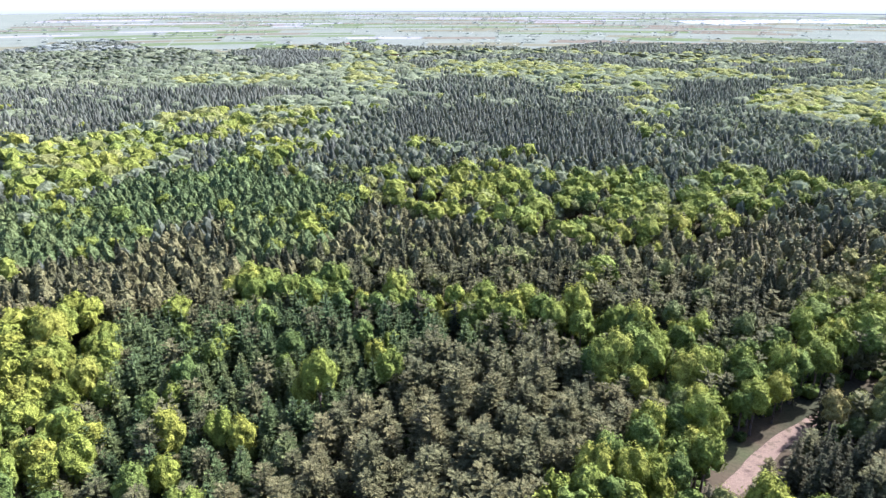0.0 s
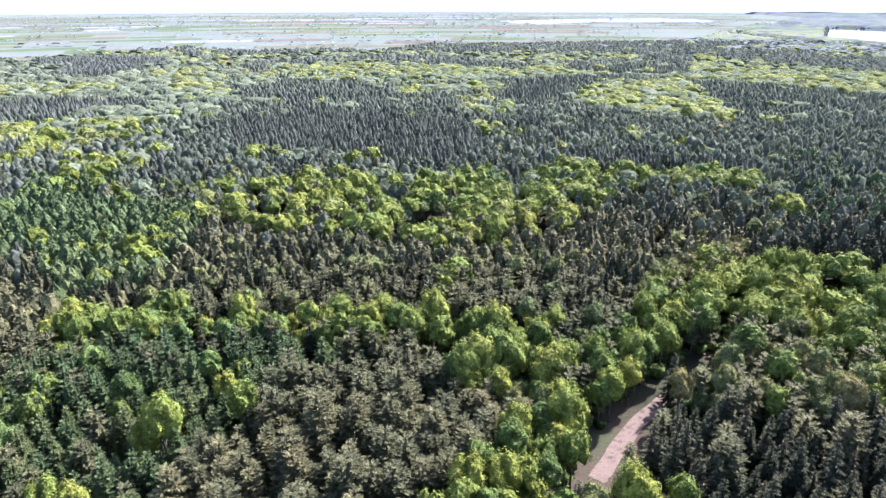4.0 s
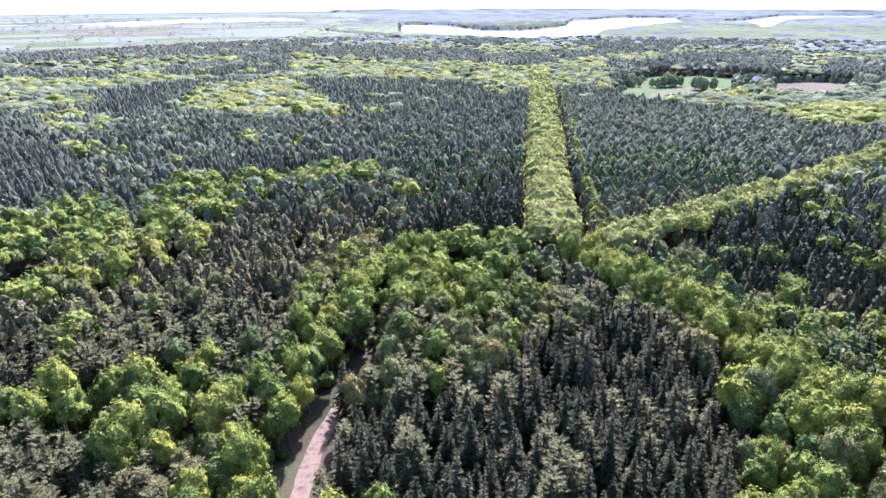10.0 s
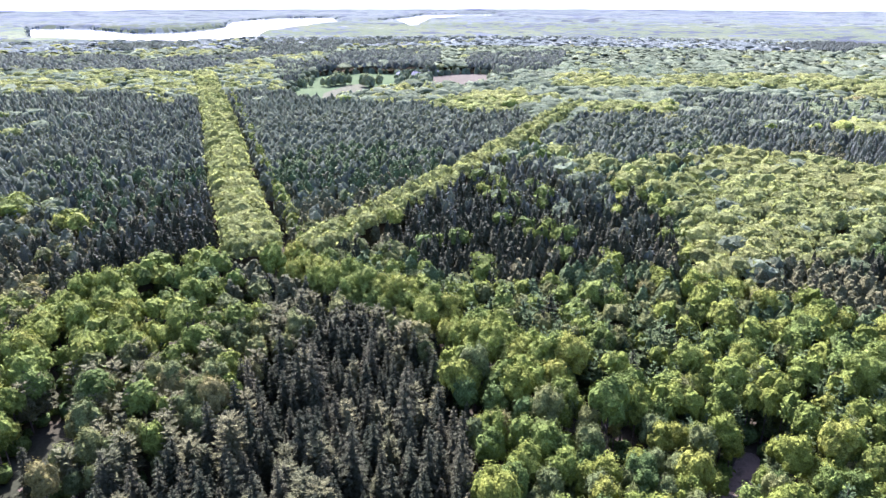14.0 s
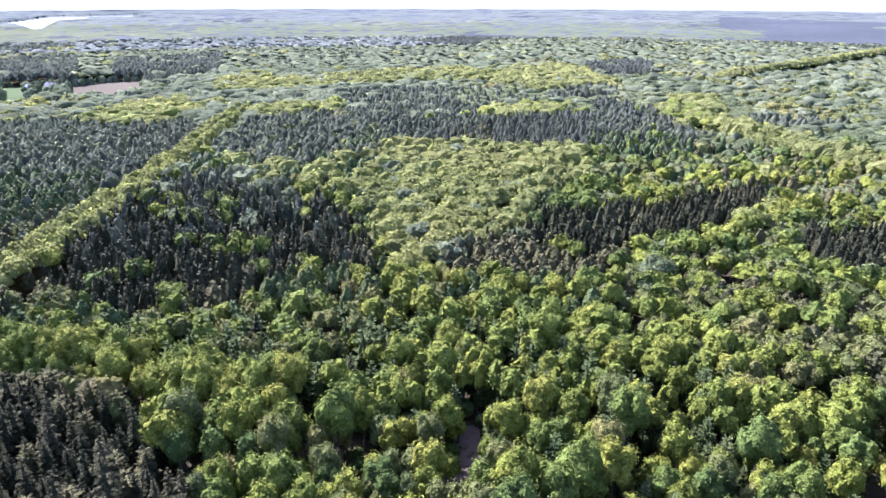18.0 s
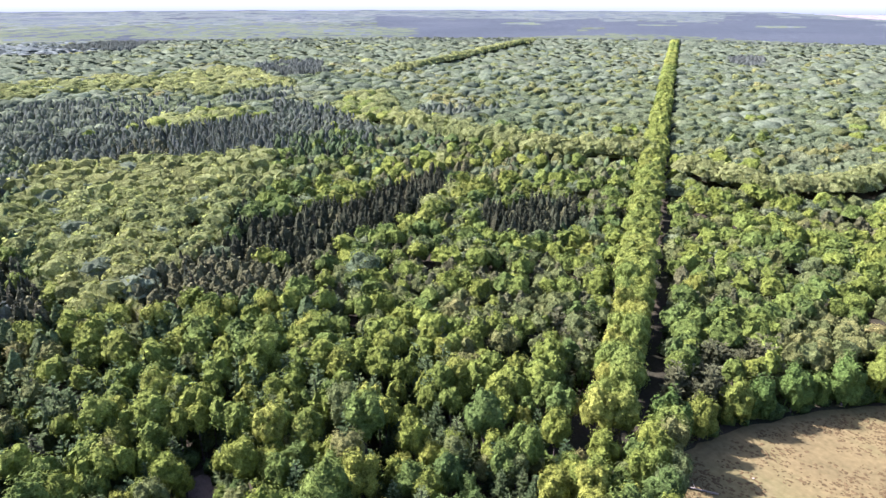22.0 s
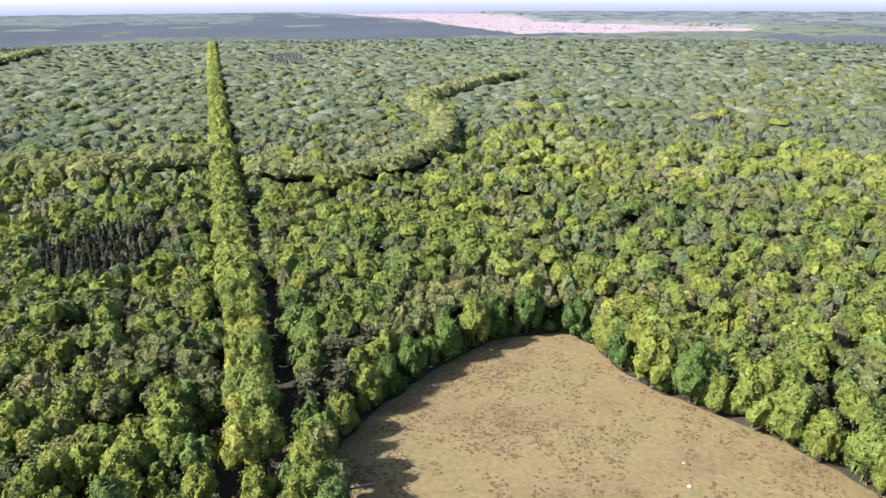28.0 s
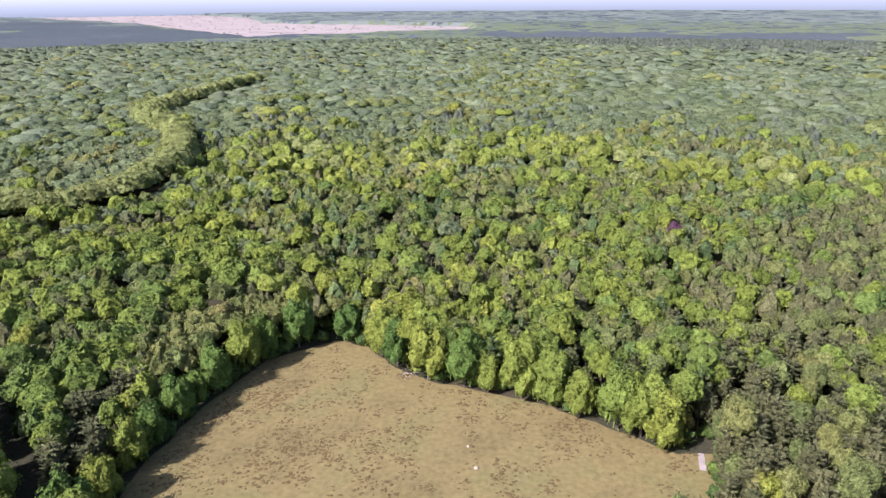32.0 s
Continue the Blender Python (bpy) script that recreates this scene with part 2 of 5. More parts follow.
stand('beech5 oak5', [(241, 545), (311, 640), (422, 686), (324, 443), (290, 413)])  # light stand
stand('spruce4 fir3 pine2', [(320, 409), (531, 407), (202, 151), (168, 174), (215, 257)])  # conifers by avenue
stand('spruce9', [(137, 174), (175, 198), (270, 211), (202, 151), (193, 149), (188, 167), (159, 174)])  # dark spruces by avenue
stand('birch6 oak3', [(90, 159), (119, 181), (154, 200), (141, 179), (115, 169), (88, 149)])  # birch line
stand('fir6 pine4', [(481, 331), (555, 340), (545, 188), (505, 107), (532, 78), (361, 103), (312, 115), (265, 165), (339, 225)])  # firs east of avenue
stand('pine7 birch2', [(265, 165), (312, 115), (354, 101), (282, 104), (215, 122), (234, 144)])  # brown pines
stand('beech8', [(543, 193), (673, 128), (597, 98), (523, 143)])  # far beech
stand('beech8', [(571, 57), (620, -13), (575, -17), (531, 48)])  # far beech strip
stand('pine6 oak2', [(526, 48), (626, -98), (442, -75), (458, 6), (408, 74)])  # pines behind
stand('spruce9 oak1', [(272, 103), (354, 101), (368, 54), (319, 24), (267, 16), (209, 29), (195, 59), (215, 83), (242, 99)])  # spruces beyond avenue
stand('oak4 birch3 fir6 spruce1', [(198, 105), (215, 83), (195, 59), (209, 29), (267, 16), (264, -9), (199, -14), (198, -45), (153, -40), (151, -21), (150, 13), (159, 35), (174, 67)])  # mixed light
stand('hornbeam7 lime2', [(308, 6), (436, -47), (442, -92), (401, -108), (344, -96), (315, -73), (244, -52), (199, -34), (227, -26), (268, -17), (323, -9)])  # light beech
stand('spruce4 pine4 oak2', [(559, -21), (589, -139), (507, -202), (415, -186), (410, -137), (426, -115), (446, -44), (481, -32)])  # conifers far
stand('pine8', [(223, -39), (237, -54), (220, -89), (235, -119), (198, -86), (194, -68), (198, -38)])  # dark pine patch
stand('spruce8', [(237, -77), (259, -104), (282, -150), (301, -209), (262, -201), (235, -144), (235, -119), (220, -89)])  # spruce wedge
stand('spruce8 pine1', [(228, -182), (225, -219), (208, -231), (186, -207), (189, -174), (215, -175)])  # spruce block
stand('oak9', [(276, -97), (322, -148), (293, -150), (259, -104)])  # bright oaks
stand('beech8', [(237, -145), (260, -193), (264, -221), (246, -207), (235, -171), (219, -137)])  # beech ridge
stand('oak4 fir5', [(184, -15), (177, -37), (163, -60), (142, -66), (129, -53), (132, -27), (147, -11)])  # fir and oak
stand('birch5 oak3 pine2', [(182, -104), (183, -147), (158, -176), (128, -148), (111, -121), (118, -101), (144, -110)])  # grey-green wood
stand('birch9', [(93, -186), (77, -213), (53, -213), (52, -195), (66, -179), (80, -160), (91, -166)])  # young birches
stand('pine7 oak2', [(95, -129), (103, -145), (88, -172), (78, -157), (81, -142), (83, -127)])  # edge pines
stand('young8 birch1 oak1', [(469, -302), (277, -365), (224, -332), (156, -356), (150, -421), (167, -494), (232, -595), (180, -863), (104, -1066), (206, -1572), (1153, -1083), (801, -497)])  # young oaks
stand('oak6 beech1 fir5 birch1', [(199, -23), (204, -45), (200, -72), (155, -89), (120, -100), (97, -103), (63, -72), (123, -8)])  # light broadleaf
stand('birch5 pine4 oak1', [(95, 135), (110, 131), (137, 119), (160, 101), (146, 84), (121, 92), (100, 86), (73, 95), (77, 115)])  # dull mixed west
stand('pine5 birch4 oak1', [(-77, -208), (-107, -243), (-218, -313), (-338, -336), (-89, -90), (-30, -95), (-42, -127), (-61, -158)])  # right mixed
stand('pine6 spruce2 oak1', [(-206, -1912), (-1127, -1576), (-714, -1003), (-412, -1306), (-182, -1714)])  # far pines south
stand('pine5 spruce5', [(2844, -1688), (1585, -2191), (452, -2218), (236, -1807), (752, -1472), (1107, -1426), (1861, -1096)])  # far conifer ridge
stand('pine5 spruce3', [(514, 156), (553, 97), (418, 88), (365, 101), (337, 108)])  # grey conifers
stand('beech8', [(583, 175), (667, 159), (662, 118), (587, 106), (531, 126), (530, 160)])  # beech strip
stand('beech8', [(575, 64), (607, 40), (610, -14), (578, -15), (555, 42)])  # beech strip
stand('fir6 spruce2', [(541, 57), (572, -17), (510, -51), (446, -44), (379, 3), (386, 49), (443, 68)])  # firs behind
stand('spruce5 pine4', [(487, -49), (532, -134), (419, -105), (437, -43)])  # dark back
stand('spruce9', [(527, -133), (513, -254), (414, -206), (401, -168), (417, -112)])  # dark spruce
stand('beech7 young2', [(548, -119), (583, -158), (574, -212), (527, -205), (516, -130)])  # islands
stand('beech7 young2', [(486, -226), (550, -272), (613, -358), (504, -317), (448, -277), (470, -233)])  # pale ridge
stand('spruce9', [(653, -217), (667, -303), (615, -276), (606, -207)])  # dark strip
stand('beech5 young4', [(759, -166), (915, -217), (949, -316), (843, -334), (686, -325), (658, -299), (666, -222)])  # pale behind
stand('pine5 young2 spruce2', [(679, -7), (700, -153), (600, -200), (560, -122), (609, -19)])  # grey wood
stand('beech6 young3', [(775, 109), (807, 3), (875, -92), (875, -192), (770, -169), (746, -78), (702, 14), (713, 96)])  # beech band
stand('spruce9', [(1464, -204), (1692, -374), (1588, -380), (1333, -283), (1375, -191)])  # far dark
stand('spruce9', [(933, -370), (943, -472), (795, -399), (827, -336)])  # far dark
stand('spruce5 pine3 oak2', [(1091, 313), (1187, 169), (903, 124), (817, 186), (811, 237)])  # far dark
stand('pine6 spruce3', [(2162, -1488), (1970, -2200), (1189, -1336), (1275, -882)])  # far dark
stand('pine5 young2', [(510, -340), (529, -449), (456, -400), (458, -315)])  # right mixed
stand('hornbeam8', [(403, -129), (404, -157), (345, -138), (317, -112), (321, -98), (355, -105)])  # light more
stand('hornbeam4 fir4 birch2', [(387, 52), (384, 6), (327, -31), (268, -20), (303, -6), (327, 11), (356, 38)])  # mixed pale
stand('hornbeam5 birch3 young2', [(350, -75), (342, -104), (376, -136), (384, -152), (334, -130), (306, -105), (252, -74), (240, -55), (233, -47)])  # light wood
stand('spruce9', [(608, -976), (585, -1048), (512, -923), (541, -882)])  # dark clump
stand('pine4 young3 birch3', [(660, -447), (577, -511), (450, -398), (502, -350)])  # grey wood
stand('fir5 spruce4 oak2', [(604, -254), (543, -266), (434, -245), (362, -201), (400, -161)])  # firs
stand('spruce7 pine2', [(964, -418), (928, -466), (785, -391), (813, -349)])  # far dark
stand('spruce5 pine4', [(2330, -3781), (994, -2703), (446, -1814), (467, -1579), (641, -1485), (934, -1484)])  # conifers
stand('young5 pine2 birch2', [(-54, -1105), (-261, -1085), (-197, -785), (-117, -553), (-67, -585), (-54, -742)])  # grey
stand('young6 pine3', [(-229, -875), (-380, -899), (-277, -661), (-219, -665)])  # grey
stand('spruce9', [(609, -994), (590, -1063), (502, -896), (539, -886)])  # dark clump
stand('beech4 young5', [(125, -416), (103, -468), (26, -446), (-53, -482), (-128, -422), (-198, -362), (-152, -329), (-79, -366), (12, -382), (89, -385)])  # pale
stand('beech3 young6', [(613, 953), (698, 649), (694, 537), (580, 443), (530, 497), (562, 633), (462, 727)])  # far light
stand('beech7 young2', [(811, 112), (824, 28), (759, 25), (740, 89)])  # strip
stand('beech7 young2', [(825, -1), (837, -123), (756, -113), (728, -32)])  # strip
stand('spruce6 oak3', [(880, 535), (914, 369), (762, 307), (656, 400)])  # trees behind field
stand('hornbeam5 fir4 birch2', [(390, 67), (408, 34), (391, 3), (414, -40), (400, -47), (302, -24), (350, -20), (373, 30)])  # pale wood
stand('beech4 young5', [(108, 681), (212, 696), (196, 632), (102, 624)])  # strip
stand('beech4 young5', [(134, 544), (170, 527), (156, 487), (127, 504)])  # strip
stand('young5 beech4', [(-21, 1001), (132, 946), (273, 818), (381, 891), (337, 791), (128, 752), (-23, 841)])  # far light
stand('beech4 young5', [(534, 728), (722, 700), (673, 517), (510, 388), (547, 520), (466, 614)])  # light right
stand('spruce9', [(214, 651), (315, 743), (247, 589), (198, 577)])  # dark
stand('spruce8 pine2', [(-23, 773), (69, 722), (59, 644), (-24, 651)])  # dark
stand('spruce9', [(-299, 645), (-246, 668), (-139, 637), (-131, 589), (-217, 590), (-284, 617)])  # dark
stand('beech8', [(-232, 487), (-214, 524), (-174, 505), (-198, 468)])  # beech
stand('spruce7 pine2', [(-212, 454), (-174, 463), (-167, 416), (-192, 409)])  # dark
stand('pine5 spruce4', [(-71, 715), (71, 755), (91, 636), (2, 605), (-55, 630)])  # grey
stand('beech3 young6', [(-173, 910), (-94, 934), (-72, 651), (-114, 609)])  # light
stand('beech3 young6', [(-309, 709), (-290, 789), (-178, 756), (-218, 682)])  # light
stand('spruce9', [(194, 644), (274, 628), (254, 581), (185, 581)])  # dark
stand('spruce9', [(-326, 1046), (-248, 986), (-167, 996), (-184, 1112), (-278, 1124), (-343, 1124)])  # dark belt before the village
stand('spruce9', [(-258, 870), (-216, 841), (-186, 916), (-203, 986), (-286, 977)])  # dark block before the village
stand('spruce9', [(1386, -162), (1352, -280), (1531, -368), (1508, -225)])  # far dark edge
stand('oak5 fir4', [(626, -212), (616, -276), (682, -304), (691, -240)])  # dark rounded belt
stand('spruce9', [(773, -344), (778, -396), (870, -434), (864, -372)])  # dark block
stand('pine4 fir4 birch2', [(503, 63), (551, -11), (489, -44), (396, -31), (396, 4), (370, 18), (390, 50)])  # grey conifers beyond the avenue
stand('hornbeam9 lime1', [(438, -39), (417, -105), (406, -146), (314, -103), (287, -70), (239, -55), (245, -40), (208, -34), (220, -18), (323, -29)])  # pale belt
stand('spruce8 pine2 oak1', [(365, 71), (356, 49), (300, 21), (299, 0), (255, -16), (221, -15), (230, 11), (212, 19), (198, 30), (191, 45)])  # dark spruces by the east avenue
stand('pine8 spruce1', [(208, -33), (237, -44), (249, -62), (231, -75), (205, -66), (205, -48)])  # grey pines
stand('spruce7 pine2', [(241, -67), (273, -92), (286, -142), (240, -119), (234, -83)])  # dark spruce row
CLEARING = [(80, -124), (77, -144), (69, -168), (57, -190), (38, -200), (29, -195), (21, -183), (12, -175), (-3, -168), (-17, -161), (-31, -149), (-42, -140), (-50, -139), (-34, -107), (59, -88), (76, -116)]
TRACK = [(45, 91), (54, 99), (64, 107), (76, 116), (85, 121)]
TRACK_END = [(85, 121), (97, 129)]
TRACK_NEAR = [(35, 78), (46, 91)]
TRACK_SPUR = [(78, 119), (83, 117)]
AVENUE_NORTH = [(195, 133), (285, 204), (406, 295), (700, 523)]
AVENUE_EAST = [(206, 117), (287, 103), (433, 85), (599, 70)]
AVENUE_WEST = [(188, 119), (168, 64), (151, 26), (142, 9)]
AVENUE_SOUTH = [(90, -110), (122, -157), (173, -227), (278, -373), (902, -1252)]
RIDE_WEST = [(258, -338), (297, -296), (361, -287), (439, -281)]
RIDE_BEND = [(740, -458), (832, -618), (1098, -1030)]
RIDE_EAST = [(213, -314), (174, -319), (148, -344), (144, -408), (168, -501), (221, -581), (215, -661), (174, -834)]
GAP_NORTH = [(33, 237), (40, 251)]
SHADED_GAP = [(124, 4), (121, -16)]
BARE_SPOT = [(106, -22), (120, -26), (137, -30)]
LAKE = [(1232, 1389), (1214, 1179), (1178, 1068), (1183, 983), (1224, 953), (1280, 901), (1433, 909), (1684, 1046), (1767, 1043), (2188, 1154), (2307, 1143), (2572, 1242), (3087, 1537), (2959, 1746), (2451, 1688), (2024, 1423), (1733, 1347), (1633, 1442), (1710, 1606), (1809, 1777), (1750, 1966)]
LAKE_EAST = [(2518, 1216), (2573, 1014), (2226, 836), (1969, 757), (2131, 763), (2818, 959), (2976, 956), (3325, 817), (4050, 937), (3696, 1299), (3008, 1187)]
RIVER = [(1116, 1588), (1318, 1812), (1396, 1817), (1242, 1695), (1153, 1526), (1150, 1438), (1134, 1290), (1091, 1242), (1090, 1364), (1098, 1477)]
WATER_NORTH = [(1991, 2579), (1829, 2239), (1851, 2202), (1600, 1948), (1640, 2055)]
WATER_STRIP = [(1273, 3035), (1766, 3111), (1840, 2767), (1703, 2521), (1514, 2758), (911, 2616), (902, 2878)]
WATER_STRIP_WEST = [(947, 2792), (1444, 3039), (1871, 2917), (1719, 2522), (1279, 2694), (954, 2500)]
FIELD_GREEN = [(627, 381), (561, 318), (559, 299), (588, 281), (661, 277), (700, 271), (852, 299), (868, 337), (864, 384), (844, 417), (809, 434)]
FIELD_STRAW = [(576, 307), (605, 289), (663, 288), (756, 343), (730, 353), (663, 348)]
FIELD_PINK = [(684, 240), (698, 208), (723, 175), (902, 217), (900, 270), (854, 296)]
FIELD_FAR = [(725, 281), (702, 247), (858, 302), (914, 274), (919, 307), (874, 339)]
HEATH = [(2404, -4292), (1740, -3664), (1027, -2860), (619, -2187), (366, -1769), (281, -1866), (61, -1954), (-217, -2081), (-264, -2493), (78, -2766), (377, -2884), (553, -3114), (735, -3835), (1313, -4737), (1898, -4537), (2270, -4363)]
VILLAGE = [(-228, 1148), (-146, 1094), (-37, 1064), (0, 1207), (-66, 1391), (-187, 1459), (-254, 1360)]
MEADOW = [(-135, 1038), (-69, 1029), (-78, 1096), (-138, 1106)]
PLAIN = [(-1024, 1175), (-814, 1150), (-742, 1125), (-730, 1201), (-756, 1387), (-693, 1423), (-549, 1229), (-463, 1201), (-373, 1114), (-355, 1201), (-297, 1229), (-222, 1303), (-175, 1352), (-60, 1229), (52, 1258), (154, 1175), (278, 1352), (379, 1319), (465, 1288), (541, 1319), (725, 1314), (827, 1313), (1072, 1581), (1569, 2102), (2556, 2945), (2835, 3960), (2108, 4391), (1158, 4732), (-16, 4875), (-1252, 4716), (-2324, 4297), (-3001, 3860)]
EDGE_PATH = [(-50, -139), (-48, -133)]
COPPER = (-92, -262)
COPPER_FAR = (2, -362)
LONE_SPRUCE = (76, 113)
BRIGHT_TREE = (98, -195)
LOG = (72, -117)
SPOT_LOG = (123, -28)
BRUSH = (17, -180)
STONES = [(3, -138), (4, -146), (67, -130)]
FIELD_TREES = [(719, 371), (729, 366), (739, 360), (729, 325), (738, 320), (706, 393)]
FARM = [(835, 327), (847, 307), (872, 291)]

def inside(outline, x, y):
    """Which of the points lie in the outline."""
    hit = np.zeros(x.shape, bool)
    for (ax, ay), (bx, by) in zip(outline, outline[1:] + outline[:1]):
        if ay != by:
            hit ^= ((ay > y) != (by > y)) & (x < (bx - ax) * (y - ay) / (by - ay) + ax)
    return hit


def off_line(line, x, y):
    """How far the points lie from the line."""
    best = np.full(x.shape, 1e9)
    for (ax, ay), (bx, by) in zip(line, line[1:]):
        dx, dy = bx - ax, by - ay
        k = np.clip(((x - ax) * dx + (y - ay) * dy) / (dx * dx + dy * dy), 0, 1)
        best = np.minimum(best, np.hypot(x - ax - k * dx, y - ay - k * dy))
    return best


# ---- ground: one sheet to the horizon ----
def mesh_of(name, verts, faces, mats, index=None, tint=None, smooth=False, single=0.0):
    me = bpy.data.meshes.new(name)
    verts, faces = np.asarray(verts, np.float32), np.asarray(faces, np.int32)
    n, k = faces.shape
    me.vertices.add(len(verts))
    me.vertices.foreach_set("co", verts.ravel())
    me.loops.add(n * k)
    me.loops.foreach_set("vertex_index", faces.ravel())
    me.polygons.add(n)
    me.polygons.foreach_set("loop_start", np.arange(0, n * k, k, dtype=np.int32))
    if index is not None:
        me.polygons.foreach_set("material_index", np.asarray(index, np.int32))
    me.polygons.foreach_set("use_smooth", np.broadcast_to(smooth, n).astype(bool))
    for m in mats:
        me.materials.append(m)
    if tint is not None:
        me.attributes.new("tint", "FLOAT", "POINT").data.foreach_set("value", np.asarray(tint, np.float32))
    if single:
        me.attributes.new("single", "FLOAT", "POINT").data.foreach_set("value", np.full(len(verts), single, np.float32))
    me.update(calc_edges=True)
    return me


def disc(radii, spokes):
    verts, faces = [(0, 0, 0)], []
    for r in radii:
        verts += [(r * math.sin(2 * math.pi * i / spokes), r * math.cos(2 * math.pi * i / spokes), 0) for i in range(spokes)]
    bm = bmesh.new()
    vs = [bm.verts.new(v) for v in verts]
    for i in range(spokes):
        bm.faces.new((vs[0], vs[1 + (i + 1) % spokes], vs[1 + i]))
        for k in range(len(radii) - 1):
            a, b = 1 + k * spokes, 1 + (k + 1) * spokes
            bm.faces.new((vs[a + i], vs[a + (i + 1) % spokes], vs[b + (i + 1) % spokes], vs[b + i]))
    bmesh.ops.recalc_face_normals(bm, faces=bm.faces)
    me = bpy.data.meshes.new("sheet")
    bm.to_mesh(me)
    return me


ground = new("ground", disc([100, 300, 800, 1600, 2600, 3700, 5020], 72))
ground.data.materials.append(FLOOR)
tagged(ground, "dark brown and green forest floor under the trees", "ground", kind="structure")


def patch(name, outline, z, material, label, category, steps=0):
    """A thin flat piece of ground cover over an outline, with a soft wandering edge."""
    pts = []
    for (ax, ay), (bx, by) in zip(outline, outline[1:] + outline[:1]):
        d = math.hypot(bx - ax, by - ay)
        n = max(1, int(d / steps)) if steps else 1
        for i in range(n):
            k = i / n
            w = 0.6 * noise.noise((ax + k * (bx - ax), ay + k * (by - ay), 1.3)) * (1 if steps else 0)
            pts.append((ax + k * (bx - ax) + w * 2, ay + k * (by - ay) + w))
    bm = bmesh.new()
    f = bm.faces.new([bm.verts.new((x, y, z)) for x, y in pts])
    if f.normal.z < 0 or f.calc_area() and sum(a[0] * b[1] - b[0] * a[1] for a, b in zip(pts, pts[1:] + pts[:1])) < 0:
        bmesh.ops.reverse_faces(bm, faces=[f])
    bmesh.ops.triangulate(bm, faces=bm.faces)
    me = bpy.data.meshes.new(name)
    bm.to_mesh(me)
    me.materials.append(material)
    return tagged(new(name, me), label, category, kind="structure")


def grown(outline, by):
    cx, cy = sum(p[0] for p in outline) / len(outline), sum(p[1] for p in outline) / len(outline)
    return [(cx + (x - cx) * by, cy + (y - cy) * by) for x, y in outline]


patch("meadow", grown(CLEARING, 1.05), 0.05, MEADOW_GRASS, "dry straw-coloured grass clearing with brown tussocks", "meadow", 3)


def blot(line, r):
    """An uneven round outline about a short line."""
    (ax, ay), (bx, by) = line[0], line[-1]
    out = []
    for k in range(28):
        a = 6.283 * k / 28
        q = r * (1 + 0.45 * noise.noise((math.cos(a) * 1.5 + ax, math.sin(a) * 1.5 + ay, 3.0)))
        far = math.cos(a) * (bx - ax) + math.sin(a) * (by - ay) > 0
        out.append(((bx if far else ax) + q * math.cos(a), (by if far else ay) + q * math.sin(a)))
    return out


def ribbon(name, line, width, z, material, label, category):
    bm = bmesh.new()
    rows = []
    pts = [Vector((*p, 0)) for p in line]
    fine = []
    for a, b in zip(pts, pts[1:]):
        n = max(1, int((b - a).length / 3))
        fine += [a.lerp(b, i / n) for i in range(n)]
    fine.append(pts[-1])
    for i, p in enumerate(fine):
        d = (fine[min(i + 1, len(fine) - 1)] - fine[max(i - 1, 0)]).normalized()
        s = Vector((-d.y, d.x, 0))
        w = width * (1 + 0.35 * noise.noise(p * 0.12))
        o = s * noise.noise(p * 0.07) * width * 0.2
        rows.append((bm.verts.new(p + o - s * w / 2 + Vector((0, 0, z))), bm.verts.new(p + o + s * w / 2 + Vector((0, 0, z)))))
    for (a, b), (c, d) in zip(rows, rows[1:]):
        bm.faces.new((a, c, d, b))
    bmesh.ops.recalc_face_normals(bm, faces=bm.faces)
    me = bpy.data.meshes.new(name)
    bm.to_mesh(me)
    me.materials.append(material)
    return tagged(new(name, me), label, category, kind="structure")


ribbon("sand_track", TRACK, 4.1, 0.06, SAND, "pale pinkish sand track through the trees", "track")
ribbon("sand_track", TRACK_SPUR, 5, 0.065, SAND, "short sandy side track beside dark spruces", "track")

# ---- tree shapes: trunk and crown of each kind, in six grades of fineness ----
rng = np.random.default_rng(7)


def unit(n):
    v = rng.normal(size=(n, 3))
    return v / np.linalg.norm(v, axis=1)[:, None]


def sprays(centres, normals, size, spread):
    """One loose triangle of leaves at each centre, roughly across its normal."""
    n = len(centres)
    nn = normals + spread * unit(n)
    nn /= np.linalg.norm(nn, axis=1)[:, None]
    a = np.cross(nn, unit(n))
    a /= np.linalg.norm(a, axis=1)[:, None] + 1e-9
    b = np.cross(nn, a)
    s = size * rng.uniform(0.65, 1.35, n)[:, None]
    lift = nn * s * rng.uniform(-0.2, 0.2, n)[:, None]
    v = np.stack([centres + a * s * 0.62 + lift, centres - a * s * 0.4 + b * s * 0.55, centres - a * s * 0.35 - b * s * 0.55 - lift], 1)
    return v.reshape(-1, 3), np.arange(3 * n).reshape(-1, 3)


def join(*pieces):
    verts, faces, at = [], [], 0
    for v, f in pieces:
        verts.append(v)
        faces.append(f + at)
        at += len(v)
    return np.concatenate(verts), np.concatenate(faces)


def trunk_shape(height, r0, r1, sides=6, lean=0.15):
    rings = []
    for k in (0, 0.12, 0.5, 1.0):
        r = r0 * (1.35 if k == 0 else 1) * (1 - k) + r1 * k
        rings.append([(math.cos(6.283 * i / sides) * r + lean * k * k, math.sin(6.283 * i / sides) * r, height * k) for i in range(sides)])
    faces = []
    for k in range(3):
        for i in range(sides):
            a, b, c, d = k * sides + i, k * sides + (i + 1) % sides, (k + 1) * sides + (i + 1) % sides, (k + 1) * sides + i
            faces += [(a, b, c), (a, c, d)]
    return np.array(rings, float).reshape(-1, 3), np.array(faces)


